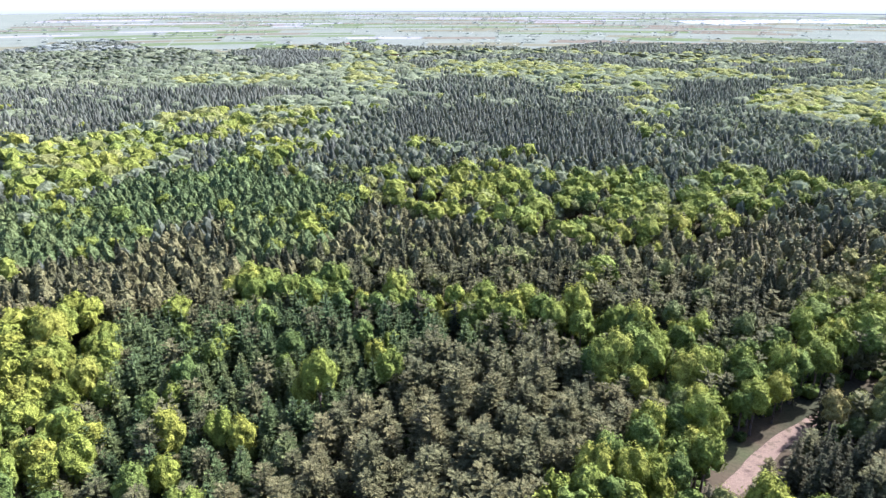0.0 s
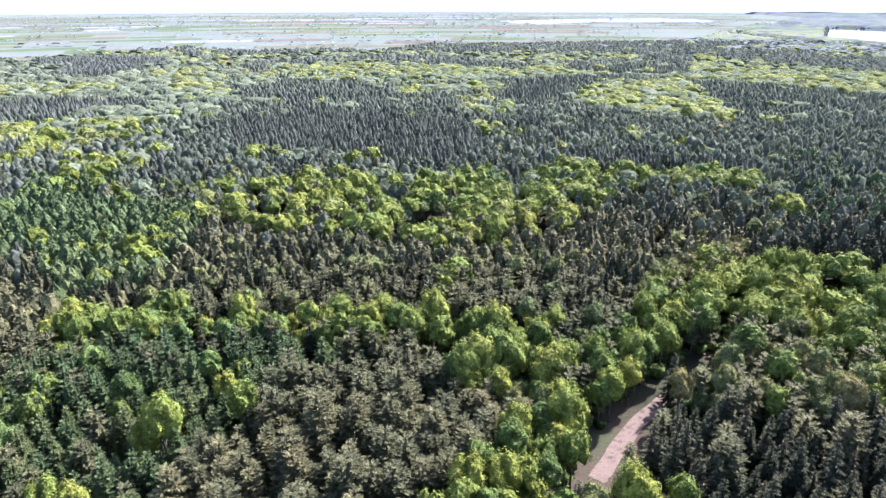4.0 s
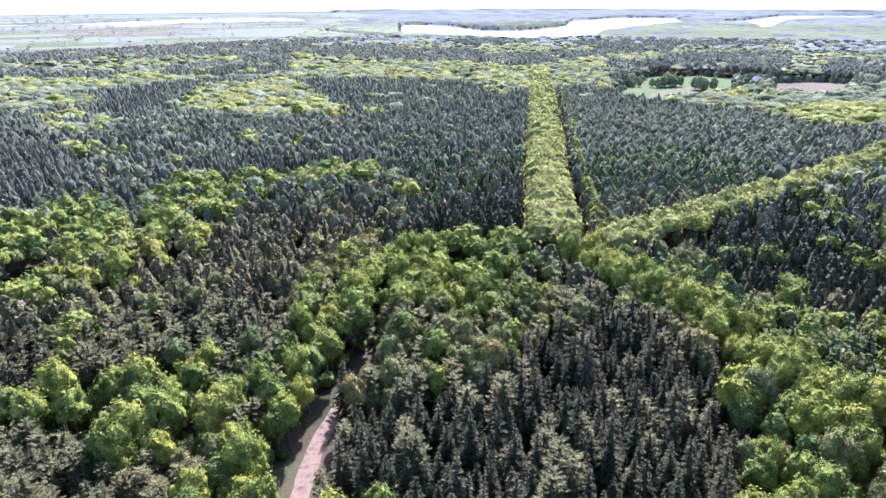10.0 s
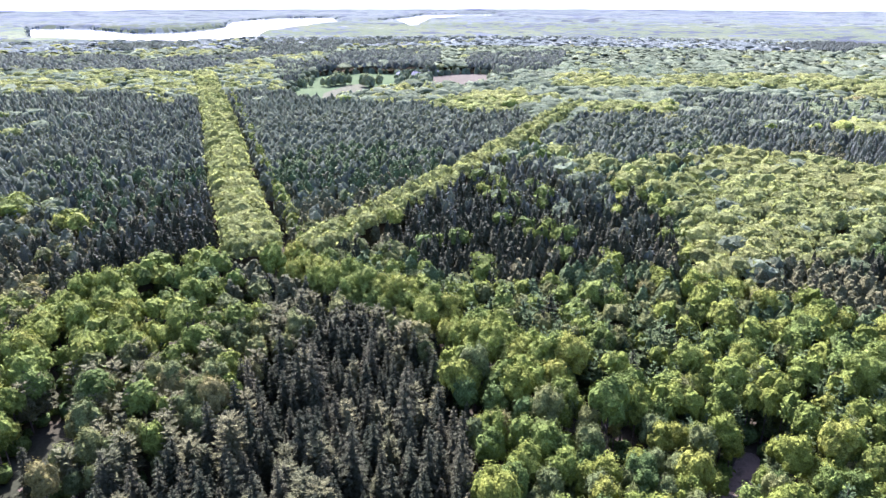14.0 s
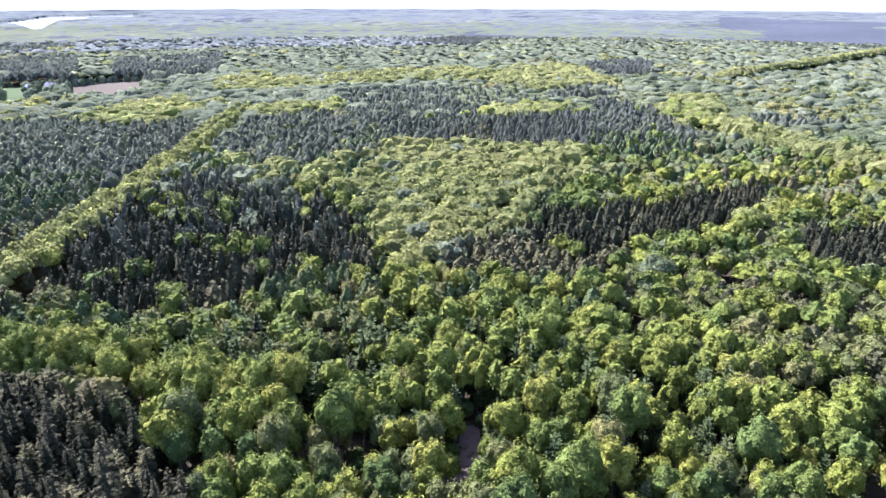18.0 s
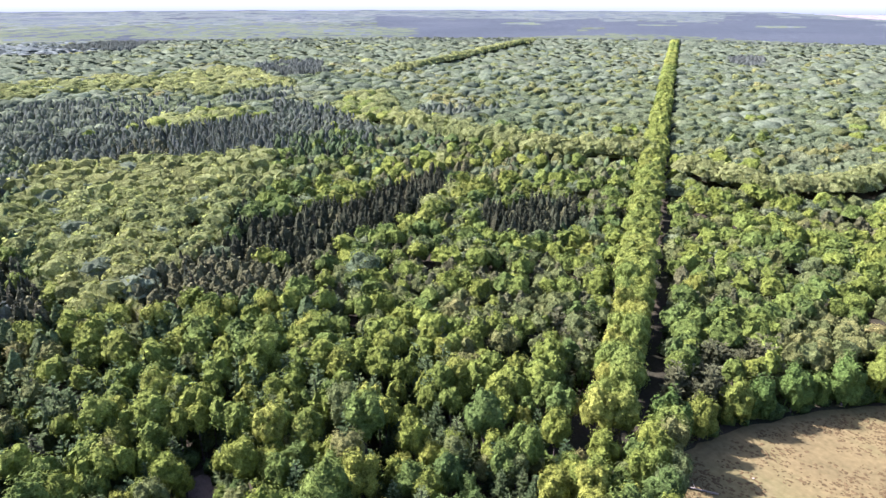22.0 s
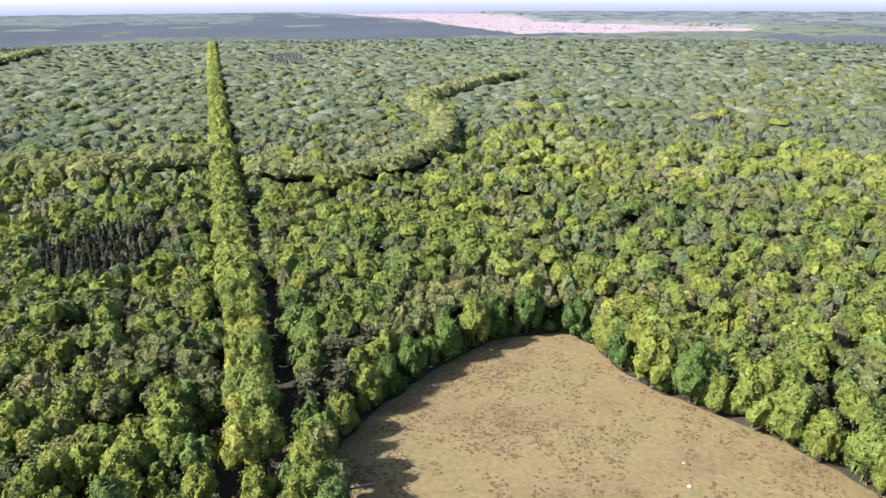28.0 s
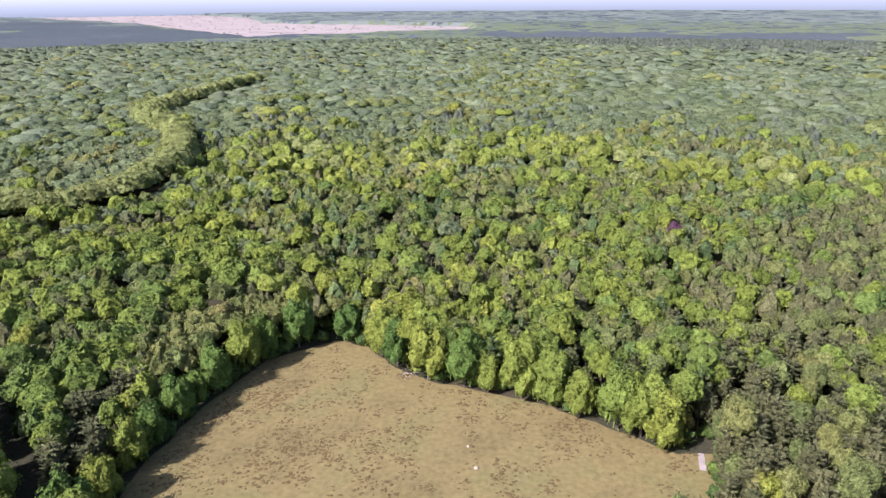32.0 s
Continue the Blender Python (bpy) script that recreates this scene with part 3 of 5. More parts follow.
def limb(p, q, r):
    p, q = np.array(p, float), np.array(q, float)
    d = (q - p) / np.linalg.norm(q - p)
    a = np.cross(d, (0.3, 0.9, 0.1))
    a /= np.linalg.norm(a)
    b = np.cross(d, a)
    ring = [p + r * (a * math.cos(k) + b * math.sin(k)) for k in (0, 2.1, 4.2)]
    return np.array(ring + [q]), np.array([(0, 1, 3), (1, 2, 3), (2, 0, 3)])


def ball(level):
    bm = bmesh.new()
    bmesh.ops.create_icosphere(bm, subdivisions=level, radius=1)
    v = np.array([x.co for x in bm.verts])
    f = np.array([[x.index for x in y.verts] for y in bm.faces])
    bm.free()
    return v, f


BALL = {0: ball(1), 1: ball(2), 2: ball(3)}


def lumpy(level, centre, radii, rough):
    v, f = BALL[level]
    v = v * (1 + rough * rng.uniform(-1, 1, len(v)))[:, None] * np.array(radii) + np.array(centre)
    return v, f


def dome(r, low, high, counts, wides, lifts):
    """A low-cut uneven dome of rings, for trees far off."""
    verts, faces, rows = [], [], []
    shift = rng.uniform(-0.2, 0.2, 2) * r
    for n, w, z in zip(counts, wides, lifts):
        turn = rng.uniform(0, 6)
        rows.append(list(range(len(verts), len(verts) + n)))
        for i in range(n):
            a, q = turn + 6.283 * (i + rng.uniform(-0.25, 0.25)) / n, r * w * rng.uniform(0.76, 1.22)
            verts.append((q * math.cos(a) + shift[0] * z, q * math.sin(a) + shift[1] * z, low + (high - low) * (z + rng.uniform(-0.1, 0.1))))
    angle = [math.atan2(v[1], v[0]) % 6.283 for v in verts]
    for a, b in zip(rows, rows[1:]):
        a, b = sorted(a, key=lambda i: angle[i]), sorted(b, key=lambda i: angle[i])
        i = j = 0
        while i < len(a) or j < len(b):
            if j >= len(b) or (i < len(a) and (i + 1) / len(a) <= (j + 1) / len(b)):
                faces.append((a[i % len(a)], a[(i + 1) % len(a)], b[j % len(b)]))
                i += 1
            else:
                faces.append((a[i % len(a)], b[(j + 1) % len(b)], b[j % len(b)]))
                j += 1
    cap = sorted(rows[-1], key=lambda i: angle[i])
    faces += [(cap[0], cap[i], cap[i + 1]) for i in range(1, len(cap) - 1)]
    return np.array(verts), np.array(faces)


def spread_out(n):
    """Directions spread evenly but not regularly over a ball."""
    k = np.arange(n) + 0.5
    up, a = 1 - 2 * k / n, k * 2.39996 + rng.uniform(0, 6)
    w = np.sqrt(1 - up * up)
    d = np.stack([w * np.cos(a), w * np.sin(a), up], -1) + rng.normal(0, 0.55 / math.sqrt(n), (n, 3))
    return d / np.linalg.norm(d, axis=1)[:, None]


def swelling(d, lobes, lumps):
    """How far a crown bulges in each direction: a few large lobes with many small lumps on them."""
    out = np.ones(len(d))
    for heads, depth in ((lobes, 0.64), (lumps, 0.22)):
        reach = 2.15 / math.sqrt(len(heads))
        off = np.arccos(np.clip((d @ heads.T).max(1), -1, 1)) / reach
        out += depth * (np.sqrt(np.clip(1 - off * off, 0, 1)) - 0.62)
    return out


def leafy(centre, radii, level, lobes, lumps, leaves, size, low, inner=0.9):
    """A lumpy crown: a closed body under loose sprays of leaves that follow its lobes."""
    lobes, lumps, centre, radii = spread_out(lobes), spread_out(lumps), np.array(centre), np.array(radii) * 0.97
    v, f = BALL[level]
    body = v * (swelling(v, lobes, lumps) * rng.uniform(0.96, 1.04, len(v)))[:, None] * radii * inner + centre
    pieces = [(body, f[v[f].mean(1)[:, 2] > low])]
    if leaves:
        d = unit(leaves)
        d[:, 2] = np.where(d[:, 2] < low, -d[:, 2], d[:, 2])
        r = swelling(d, lobes, lumps)
        e = np.linalg.norm(d[:, None] - np.concatenate([lobes, lumps])[None], axis=2).argmin(1)
        away = d - 0.55 * np.concatenate([lobes, lumps])[e]
        away /= np.linalg.norm(away, axis=1)[:, None] + 1e-6
        pieces.append(sprays(d * (r * rng.uniform(0.88, 1.1, leaves))[:, None] * radii + centre, d + 0.6 * away, size, 0.55))
    return join(*pieces)


# grades: 0 single trees, 1 the near woods, 2 and 3 the middle distance, 4 and 5 far off
def broadleaf(height, width, grade, lobes=10, base=0.42):
    """A domed crown of leafy lobes round limbs."""
    low = height * base
    mid, rise, r = low + (height - low) * 0.5, (height - low) * 0.52, width / 2
    trunk = [trunk_shape(height * 0.6, 0.022 * height, 0.1, 6 if grade == 0 else 4)]
    if grade == 5:
        return trunk[0], dome(r * 1.45, height * 0.68, height * 0.98, (6, 3), (1.15, 0.55), (0.0, 0.9))
    if grade == 4:
        return trunk[0], leafy((0, 0, height * 0.71), (r * 1.36, r * 1.36, height * 0.27), 1, 6, 14, 10, width * 0.22, 0.0, 0.98)
    if grade == 3:
        return trunk[0], leafy((0, 0, height * 0.6), (r * 1.2, r * 1.2, height * 0.4), 1, 7, 24, 40, width * 0.145, 0.0, 0.97)
    if grade == 2:
        return trunk[0], leafy((0, 0, mid), (r * 1.05, r * 1.05, rise), 1, 8, 34, 84, width * 0.125, -0.02, 0.95)
    if grade == 1:
        return trunk[0], leafy((0, 0, mid), (r, r, rise), 2, lobes + 3, 60, 140, width * 0.092, -0.12, 0.92)
    for k in range(5):
        a = k * 1.2566 + rng.uniform(-0.3, 0.3)
        trunk.append(limb((0, 0, height * rng.uniform(0.25, 0.45)), (0.55 * r * math.cos(a), 0.55 * r * math.sin(a), mid + 0.3 * rise), 0.12))
    return join(*trunk), leafy((0, 0, mid), (r, r, rise), 2, lobes, 70, 560, width * 0.06, -0.6, 0.9)


def boughs(height, low, reach, levels, arms, twigs, rise, core=0.42, long=0.42):
    """Whorls of boughs, each a spine with pointed needled twigs to both sides, round a slim dark core."""
    verts, faces = [], []
    for i in range(levels):
        u = (i + rng.uniform(-0.3, 0.3) + 0.5) / levels
        turn = rng.uniform(0, 6.283)
        for j in range(arms):
            a = turn + 6.283 * (j + rng.uniform(-0.3, 0.3)) / arms
            q = reach(u) * rng.uniform(0.72, 1.15) + 0.2
            z = low + (height - low) * min(0.98, max(0.0, u + rng.uniform(-0.5, 0.5) / levels))
            lift = rise * (0.4 + 1.2 * u) + rng.uniform(-0.12, 0.12)
            for k in range(twigs):
                t = 0.3 + 0.7 * (k + rng.uniform(0.1, 0.9)) / twigs if k < twigs - 1 else 0.8
                side = 0 if k == twigs - 1 else (1 if k % 2 else -1) * rng.uniform(0.35, 0.8)
                b, l = a + side, long * q * (1.35 - 0.6 * t) * rng.uniform(0.8, 1.25) + 0.15
                w, n = l * rng.uniform(0.24, 0.36), len(verts)
                px, py, pz = t * q * math.cos(a), t * q * math.sin(a), z + lift * t * q
                c, d = math.cos(b), math.sin(b)
                tilt, up = rng.uniform(-0.6, 0.6) * w, (lift + rng.uniform(-0.25, 0.25)) * l
                verts += [(px - w * d, py + w * c, pz + tilt), (px + w * d, py - w * c, pz - tilt), (px + l * c, py + l * d, pz + up)]
                faces.append((n, n + 1, n + 2))
    n = len(verts)
    for k, (w, h) in enumerate(((0.8, 0.0), (1.0, 0.3), (0.6, 0.7))):
        verts += [(core * w * reach(h) * math.cos(m * 1.0472 + k * 0.5), core * w * reach(h) * math.sin(m * 1.0472 + k * 0.5), low + h * (height - low)) for m in range(6)]
    verts.append((0, 0, height))
    for k in range(2):
        for m in range(6):
            p, q = n + 6 * k + m, n + 6 * k + (m + 1) % 6
            faces += [(p, q, q + 6), (p, q + 6, p + 6)]
    faces += [(n + 12 + m, n + 12 + (m + 1) % 6, n + 18) for m in range(6)]
    return np.array(verts), np.array(faces)


def tufted(r, low, high, counts, wides, lifts, tufts):
    """A ring-built crown with loose tufts standing out of it."""
    v, f = dome(r, low, high, counts, wides, lifts)
    pick_at = rng.integers(0, len(f), tufts)
    mix = rng.dirichlet((1, 1, 1), tufts)
    c = (v[f[pick_at]] * mix[:, :, None]).sum(1)
    out = c - np.array((0, 0, low + 0.3 * (high - low)))
    out /= np.linalg.norm(out, axis=1)[:, None] + 1e-6
    return join((v, f), sprays(c + 0.1 * r * out, out + (0, 0, 0.4), r * 0.42, 0.7))


def spruce(height, width, grade):
    """A broad cone of drooping boughs round a straight trunk."""
    trunk = trunk_shape(height * 0.97, 0.015 * height, 0.03, 6 if grade == 0 else 4, 0.0)
    r = width / 2
    if grade == 5:
        return trunk, dome(r * 1.1, height * 0.55, height, (5, 3), (1.0, 0.2), (0.0, 0.95))
    if grade == 4:
        return trunk, dome(r * 0.92, height * 0.46, height, (6, 4, 3), (1.0, 0.6, 0.12), (0.0, 0.4, 0.97))
    if grade >= 2:
        return trunk, tufted(r * 0.86, height * 0.36, height, (7, 6, 5, 3), (1.0, 0.8, 0.45, 0.08), (0.0, 0.3, 0.65, 0.98), (24, 12)[grade - 2])
    levels, arms, twigs = ((15, 8, 5), (9, 6, 4))[grade]
    return trunk, boughs(height, height * (0.1, 0.22)[grade], lambda u: r * 1.05 * (1 - u) ** 0.8, levels, arms, twigs, -0.26, (0.5, 0.62)[grade], (0.42, 0.56)[grade])


def pine(height, width, grade, base=0.38, point=0.75):
    """Upswept needled boughs, fuller and rounder at the top, over a bare lower trunk."""
    trunk = trunk_shape(height * 0.95, 0.014 * height, 0.05, 6 if grade == 0 else 4, 0.25)
    r, low, tip = width / 2, height * base, 1.05 - point
    if grade == 5:
        return trunk, dome(r * 1.3, height * 0.66, height, (5, 3), (1.0, 0.45), (0.0, 0.9))
    if grade == 4:
        return trunk, dome(r * 1.1, height * 0.52, height, (6, 5, 3), (1.0, 0.8, tip * 0.7), (0.0, 0.45, 0.93))
    if grade >= 2:
        return trunk, tufted(r * 1.06, height * 0.46, height, (7, 7, 5, 3), (0.9, 1.0, 0.66, tip * 0.6), (0.0, 0.3, 0.7, 0.97), (26, 14)[grade - 2])
    levels, arms, twigs = ((11, 7, 6), (7, 6, 4))[grade]
    return trunk, boughs(height, low, lambda u: r * 1.08 * (1 - point * u ** 1.7), levels, arms, twigs, 0.2, (0.58, 0.68)[grade], (0.40, 0.54)[grade])


KINDS = {
    # kind: shape, spacing, label
    "oak": (lambda g: broadleaf(15.0, 6.5, g, 11), 5.0, "broad oak tree in fresh yellow-green spring leaf"),
    "beech": (lambda g: broadleaf(16.0, 6.9, g, 11), 5.3, "tall beech tree with a bright pale-green crown"),
    "birch": (lambda g: broadleaf(13.5, 5.4, g, 9), 4.5, "slender grey-green birch tree with a thin crown"),
    "fir": (lambda g: pine(14.5, 5.0, g, 0.2, 0.86), 3.9, "green conical fir tree with tufted boughs"),
    "pine": (lambda g: pine(13.5, 4.9, g, 0.32, 0.62), 4.0, "grey-brown pine tree with a tufted round top"),
    "spruce": (lambda g: spruce(15.5, 5.5, g), 4.1, "dark spruce tree with drooping whorled branches"),
    "field_oak": (lambda g: broadleaf(16.0, 10.0, g, 15, 0.02), 9.0, "broad oak tree leafed to the ground at the clearing's edge"),
    # kinds below stand in for farther trees, with haze in their colour
    "young": (lambda g: broadleaf(11.5, 7.6, g, 9), 5.8, "young oak tree in fresh green leaf"),
    "lime": (lambda g: broadleaf(14.0, 9.0, g, 10), 6.6, "rounded grey-green lime tree"),
    "cedar": (lambda g: pine(14.5, 5.8, g, 0.25, 0.75), 4.6, "blue-green cedar tree"),
    "silver": (lambda g: spruce(15.0, 6.6, g), 4.7, "blue-grey spruce tree with drooping branches"),
    "hornbeam": (lambda g: broadleaf(15.0, 8.4, g, 10), 5.9, "pale yellow-green hornbeam tree"),
    "willow": (lambda g: broadleaf(15.0, 12.0, g, 10), 9.0, "pale grey-green tree of the far plain"),
}
ROUND = ("oak", "field_oak", "beech", "birch", "willow", "young", "lime", "hornbeam")
SHAPES = {k: {g: [spec[0](g) for _ in range(5)] for g in range(6)} for k, spec in KINDS.items()}


def parse(mix):
    parts = [(p.rstrip("0123456789"), float(p[len(p.rstrip("0123456789")):])) for p in mix.split()]
    whole = sum(w for _, w in parts)
    return [(k, w / whole) for k, w in parts]


BARE = [CLEARING, LAKE, LAKE_EAST, RIVER, FIELD_GREEN, FIELD_STRAW, FIELD_PINK, FIELD_FAR, HEATH, MEADOW, PLAIN, WATER_NORTH]
ROADS = [(TRACK, 5.8), (TRACK_END, 5.5), (TRACK_NEAR, 4.2), (TRACK_SPUR, 5.0), (GAP_NORTH, 9.0), (BARE_SPOT, 3.4), (SHADED_GAP, 3.8), (AVENUE_NORTH, 14.0), (AVENUE_EAST, 8.0), (AVENUE_WEST, 7.5), (AVENUE_SOUTH, 9.5), (RIDE_WEST, 9.5), (RIDE_BEND, 9.5), (RIDE_EAST, 9.5)]
NAMES = list(KINDS)


def species(x, y):
    """The kind of tree at each point, hazed kinds farther off, -1 for none."""
    u = rng.uniform(0, 1, x.shape)
    az = (np.degrees(np.arctan2(x, y)) + 120) % 360 - 120
    wide = np.array([noise.noise((a * 0.02, b * 0.02, 0.0)) for a, b in zip(x, y)])
    kind = np.full(x.shape, -1)

    def fill(where, mix):
        at = 0.0
        w = np.clip(u, 0, 0.9999)
        for k, share in parse(mix):
            kind[where & (w >= at) & (w < at + share + 1e-6)] = NAMES.index(k)
            at += share

    north = (az < 72) & (az > -120)
    fill(north & (wide < 0.3), "pine7 spruce3 birch1")
    belt = np.array([noise.noise((a * 0.0035 + 3.1, b * 0.007, 4.0)) for a, b in zip(x, y)])
    fill(north & (np.hypot(x, y) > 600) & (belt < 0.08), "fir4 spruce4 pine2")
    fill(north & (np.hypot(x, y) > 600) & (belt >= 0.08), "young6 beech2 birch1")
    fill(north & (wide >= 0.3), "pine4 birch2 oak3 beech1")
    fill(~north & (wide < 0.3), "oak6 birch3")
    fill((az > 165) & (az < 240) & (np.hypot(x, y) > 110), "oak4 birch4 pine1 fir1")
    fill(~north & (az > 0) & (az < 140) & (np.hypot(x, y) > 200), "oak6 birch2 pine1 fir1")
    fill(~north & (wide < 0.3) & (np.hypot(x, y) + rng.normal(0, 110, x.shape) > 430), "young10")
    fill(~north & (wide >= 0.3), "oak3 birch3 pine3 beech1")
    far = np.hypot(x, y) > 1500
    fill(far & north & (wide < 0.25), "willow8 pine2")
    fill(far & ~north & (wide < 0.25), "young7 pine3")
    r = np.hypot(x, y)
    sway = np.clip(0.035 * r, 3, 110)
    pull = np.array([noise.noise_vector((a * 0.035 * 200 / (200 + d), b * 0.035 * 200 / (200 + d), 8.0))[:2] for a, b, d in zip(x, y, r)]).reshape(-1, 2)
    bx, by = x + sway * pull[:, 0], y + sway * pull[:, 1]
    for mix, outline in STANDS:
        fill(inside(outline, bx, by), mix)
    # with range, trees swap to paler, bluer kinds that imitate haze
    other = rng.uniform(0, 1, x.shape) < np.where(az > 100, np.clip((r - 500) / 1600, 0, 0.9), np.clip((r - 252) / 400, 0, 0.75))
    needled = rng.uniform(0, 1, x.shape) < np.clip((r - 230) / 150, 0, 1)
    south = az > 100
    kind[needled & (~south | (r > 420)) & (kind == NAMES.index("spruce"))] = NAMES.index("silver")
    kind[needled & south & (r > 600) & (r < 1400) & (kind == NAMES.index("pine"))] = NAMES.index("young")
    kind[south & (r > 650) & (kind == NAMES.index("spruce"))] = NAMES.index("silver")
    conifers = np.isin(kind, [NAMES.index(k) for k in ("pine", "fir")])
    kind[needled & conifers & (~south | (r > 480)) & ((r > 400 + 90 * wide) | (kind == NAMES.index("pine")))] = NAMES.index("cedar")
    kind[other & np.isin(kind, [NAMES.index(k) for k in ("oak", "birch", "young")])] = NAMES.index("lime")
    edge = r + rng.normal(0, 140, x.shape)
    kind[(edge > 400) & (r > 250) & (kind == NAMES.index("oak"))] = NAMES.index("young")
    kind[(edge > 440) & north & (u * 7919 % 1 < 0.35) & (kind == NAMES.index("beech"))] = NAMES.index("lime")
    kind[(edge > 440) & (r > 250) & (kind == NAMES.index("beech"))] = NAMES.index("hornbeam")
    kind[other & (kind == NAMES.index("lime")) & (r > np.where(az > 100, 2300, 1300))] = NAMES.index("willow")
    for outline in BARE:
        kind[inside(outline, x, y)] = -1
    kind[inside(VILLAGE, x, y) & (u < 0.5)] = -1
    kind[off_line(CLEARING[:14], x, y) < 3.5] = -1
    kind[off_line(CLEARING[:5], x, y) < 7.0] = -1
    for line, wide_off in ROADS:
        kind[off_line(line, x, y) < wide_off] = -1
    return kind


def scatter(step, r0, r1, az0, az1):
    n = int(2 * r1 / step) + 1
    i, j = np.meshgrid(np.arange(n), np.arange(int(n / 0.866) + 1))
    x = (i + 0.5 * (j % 2)) * step - r1
    y = j * step * 0.866 - r1
    x = (x + rng.uniform(-0.42, 0.42, x.shape) * step).ravel()
    y = (y + rng.uniform(-0.42, 0.42, y.shape) * step).ravel()
    r, az = np.hypot(x, y), (np.degrees(np.arctan2(x, y)) - az0) % 360
    keep = (r >= r0) & (r < r1) & (az < az1 - az0)
    return x[keep], y[keep]


GROWN = {k: [] for k in KINDS}          # rows of x, y, size, grade
# inner and outer radius, grade, coarseness of round and of needled trees, from and to which bearing
RINGS = [(0, 80, 1, 1.0, 1.0, 0, 360), (80, 225, 0, 1.0, 1.0, -64, 240), (80, 225, 3, 1.0, 1.0, 240, 296), (225, 350, 2, 1.12, 1.0, -50, 230), (225, 460, 4, 1.0, 1.0, 230, 310), (350, 540, 3, 1.3, 1.0, -44, 226), (540, 940, 4, 1.34, 1.0, -40, 222), (940, 1600, 5, 1.5, 1.35, -38, 220)]
for r0, r1, grade, coarse_round, coarse_needled, az0, az1 in RINGS:
    for k, (_, step, _) in KINDS.items():
        coarse = coarse_round if k in ROUND else coarse_needled
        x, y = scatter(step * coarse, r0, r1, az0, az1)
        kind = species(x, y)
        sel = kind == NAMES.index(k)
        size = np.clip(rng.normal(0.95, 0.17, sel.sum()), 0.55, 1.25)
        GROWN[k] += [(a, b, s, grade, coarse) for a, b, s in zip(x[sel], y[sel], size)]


def row_of_trees(kind, line, offsets, step, size):
    for off in offsets:
        for (ax, ay), (bx, by) in zip(line, line[1:]):
            d = math.hypot(bx - ax, by - ay)
            n = max(1, round(d / step))
            for i in range(n):
                k = (i + rng.uniform(-0.2, 0.2)) / n
                x = ax + (bx - ax) * k - (by - ay) / d * (off + rng.uniform(-0.7, 0.7))
                y = ay + (by - ay) * k + (bx - ax) / d * (off + rng.uniform(-0.7, 0.7))
                r = math.hypot(x, y)
                g = 0 if r < 225 else 2 if r < 420 else 3 if r < 800 else 4
                if r > 80:
                    GROWN[kind].append((x, y, size * rng.uniform(0.8, 1.15), g, 1.0))


row_of_trees("hornbeam", AVENUE_NORTH, (7.5, 1.5, -4.5), 5.6, 1.2)
row_of_trees("beech", AVENUE_NORTH, (-18.0,), 9.0, 0.8)
row_of_trees("hornbeam", AVENUE_EAST, (-4.0, 4.0), 5.8, 1.05)
row_of_trees("beech", AVENUE_WEST, (-4.5, 0.5, 5.0), 6.0, 1.1)
row_of_trees("beech", AVENUE_SOUTH, (-0.8, 4.4), 5.7, 1.2)
for line in (RIDE_WEST, RIDE_BEND, RIDE_EAST):
    row_of_trees("hornbeam", line, (-1.0,), 5.5, 1.75)
    row_of_trees("hornbeam", line, (5.0,), 5.5, 1.45)


row_of_trees("field_oak", CLEARING[4:13], (2.2,), 8.2, 1.0)
row_of_trees("field_oak", CLEARING[0:5], (4.5,), 9.0, 0.86)


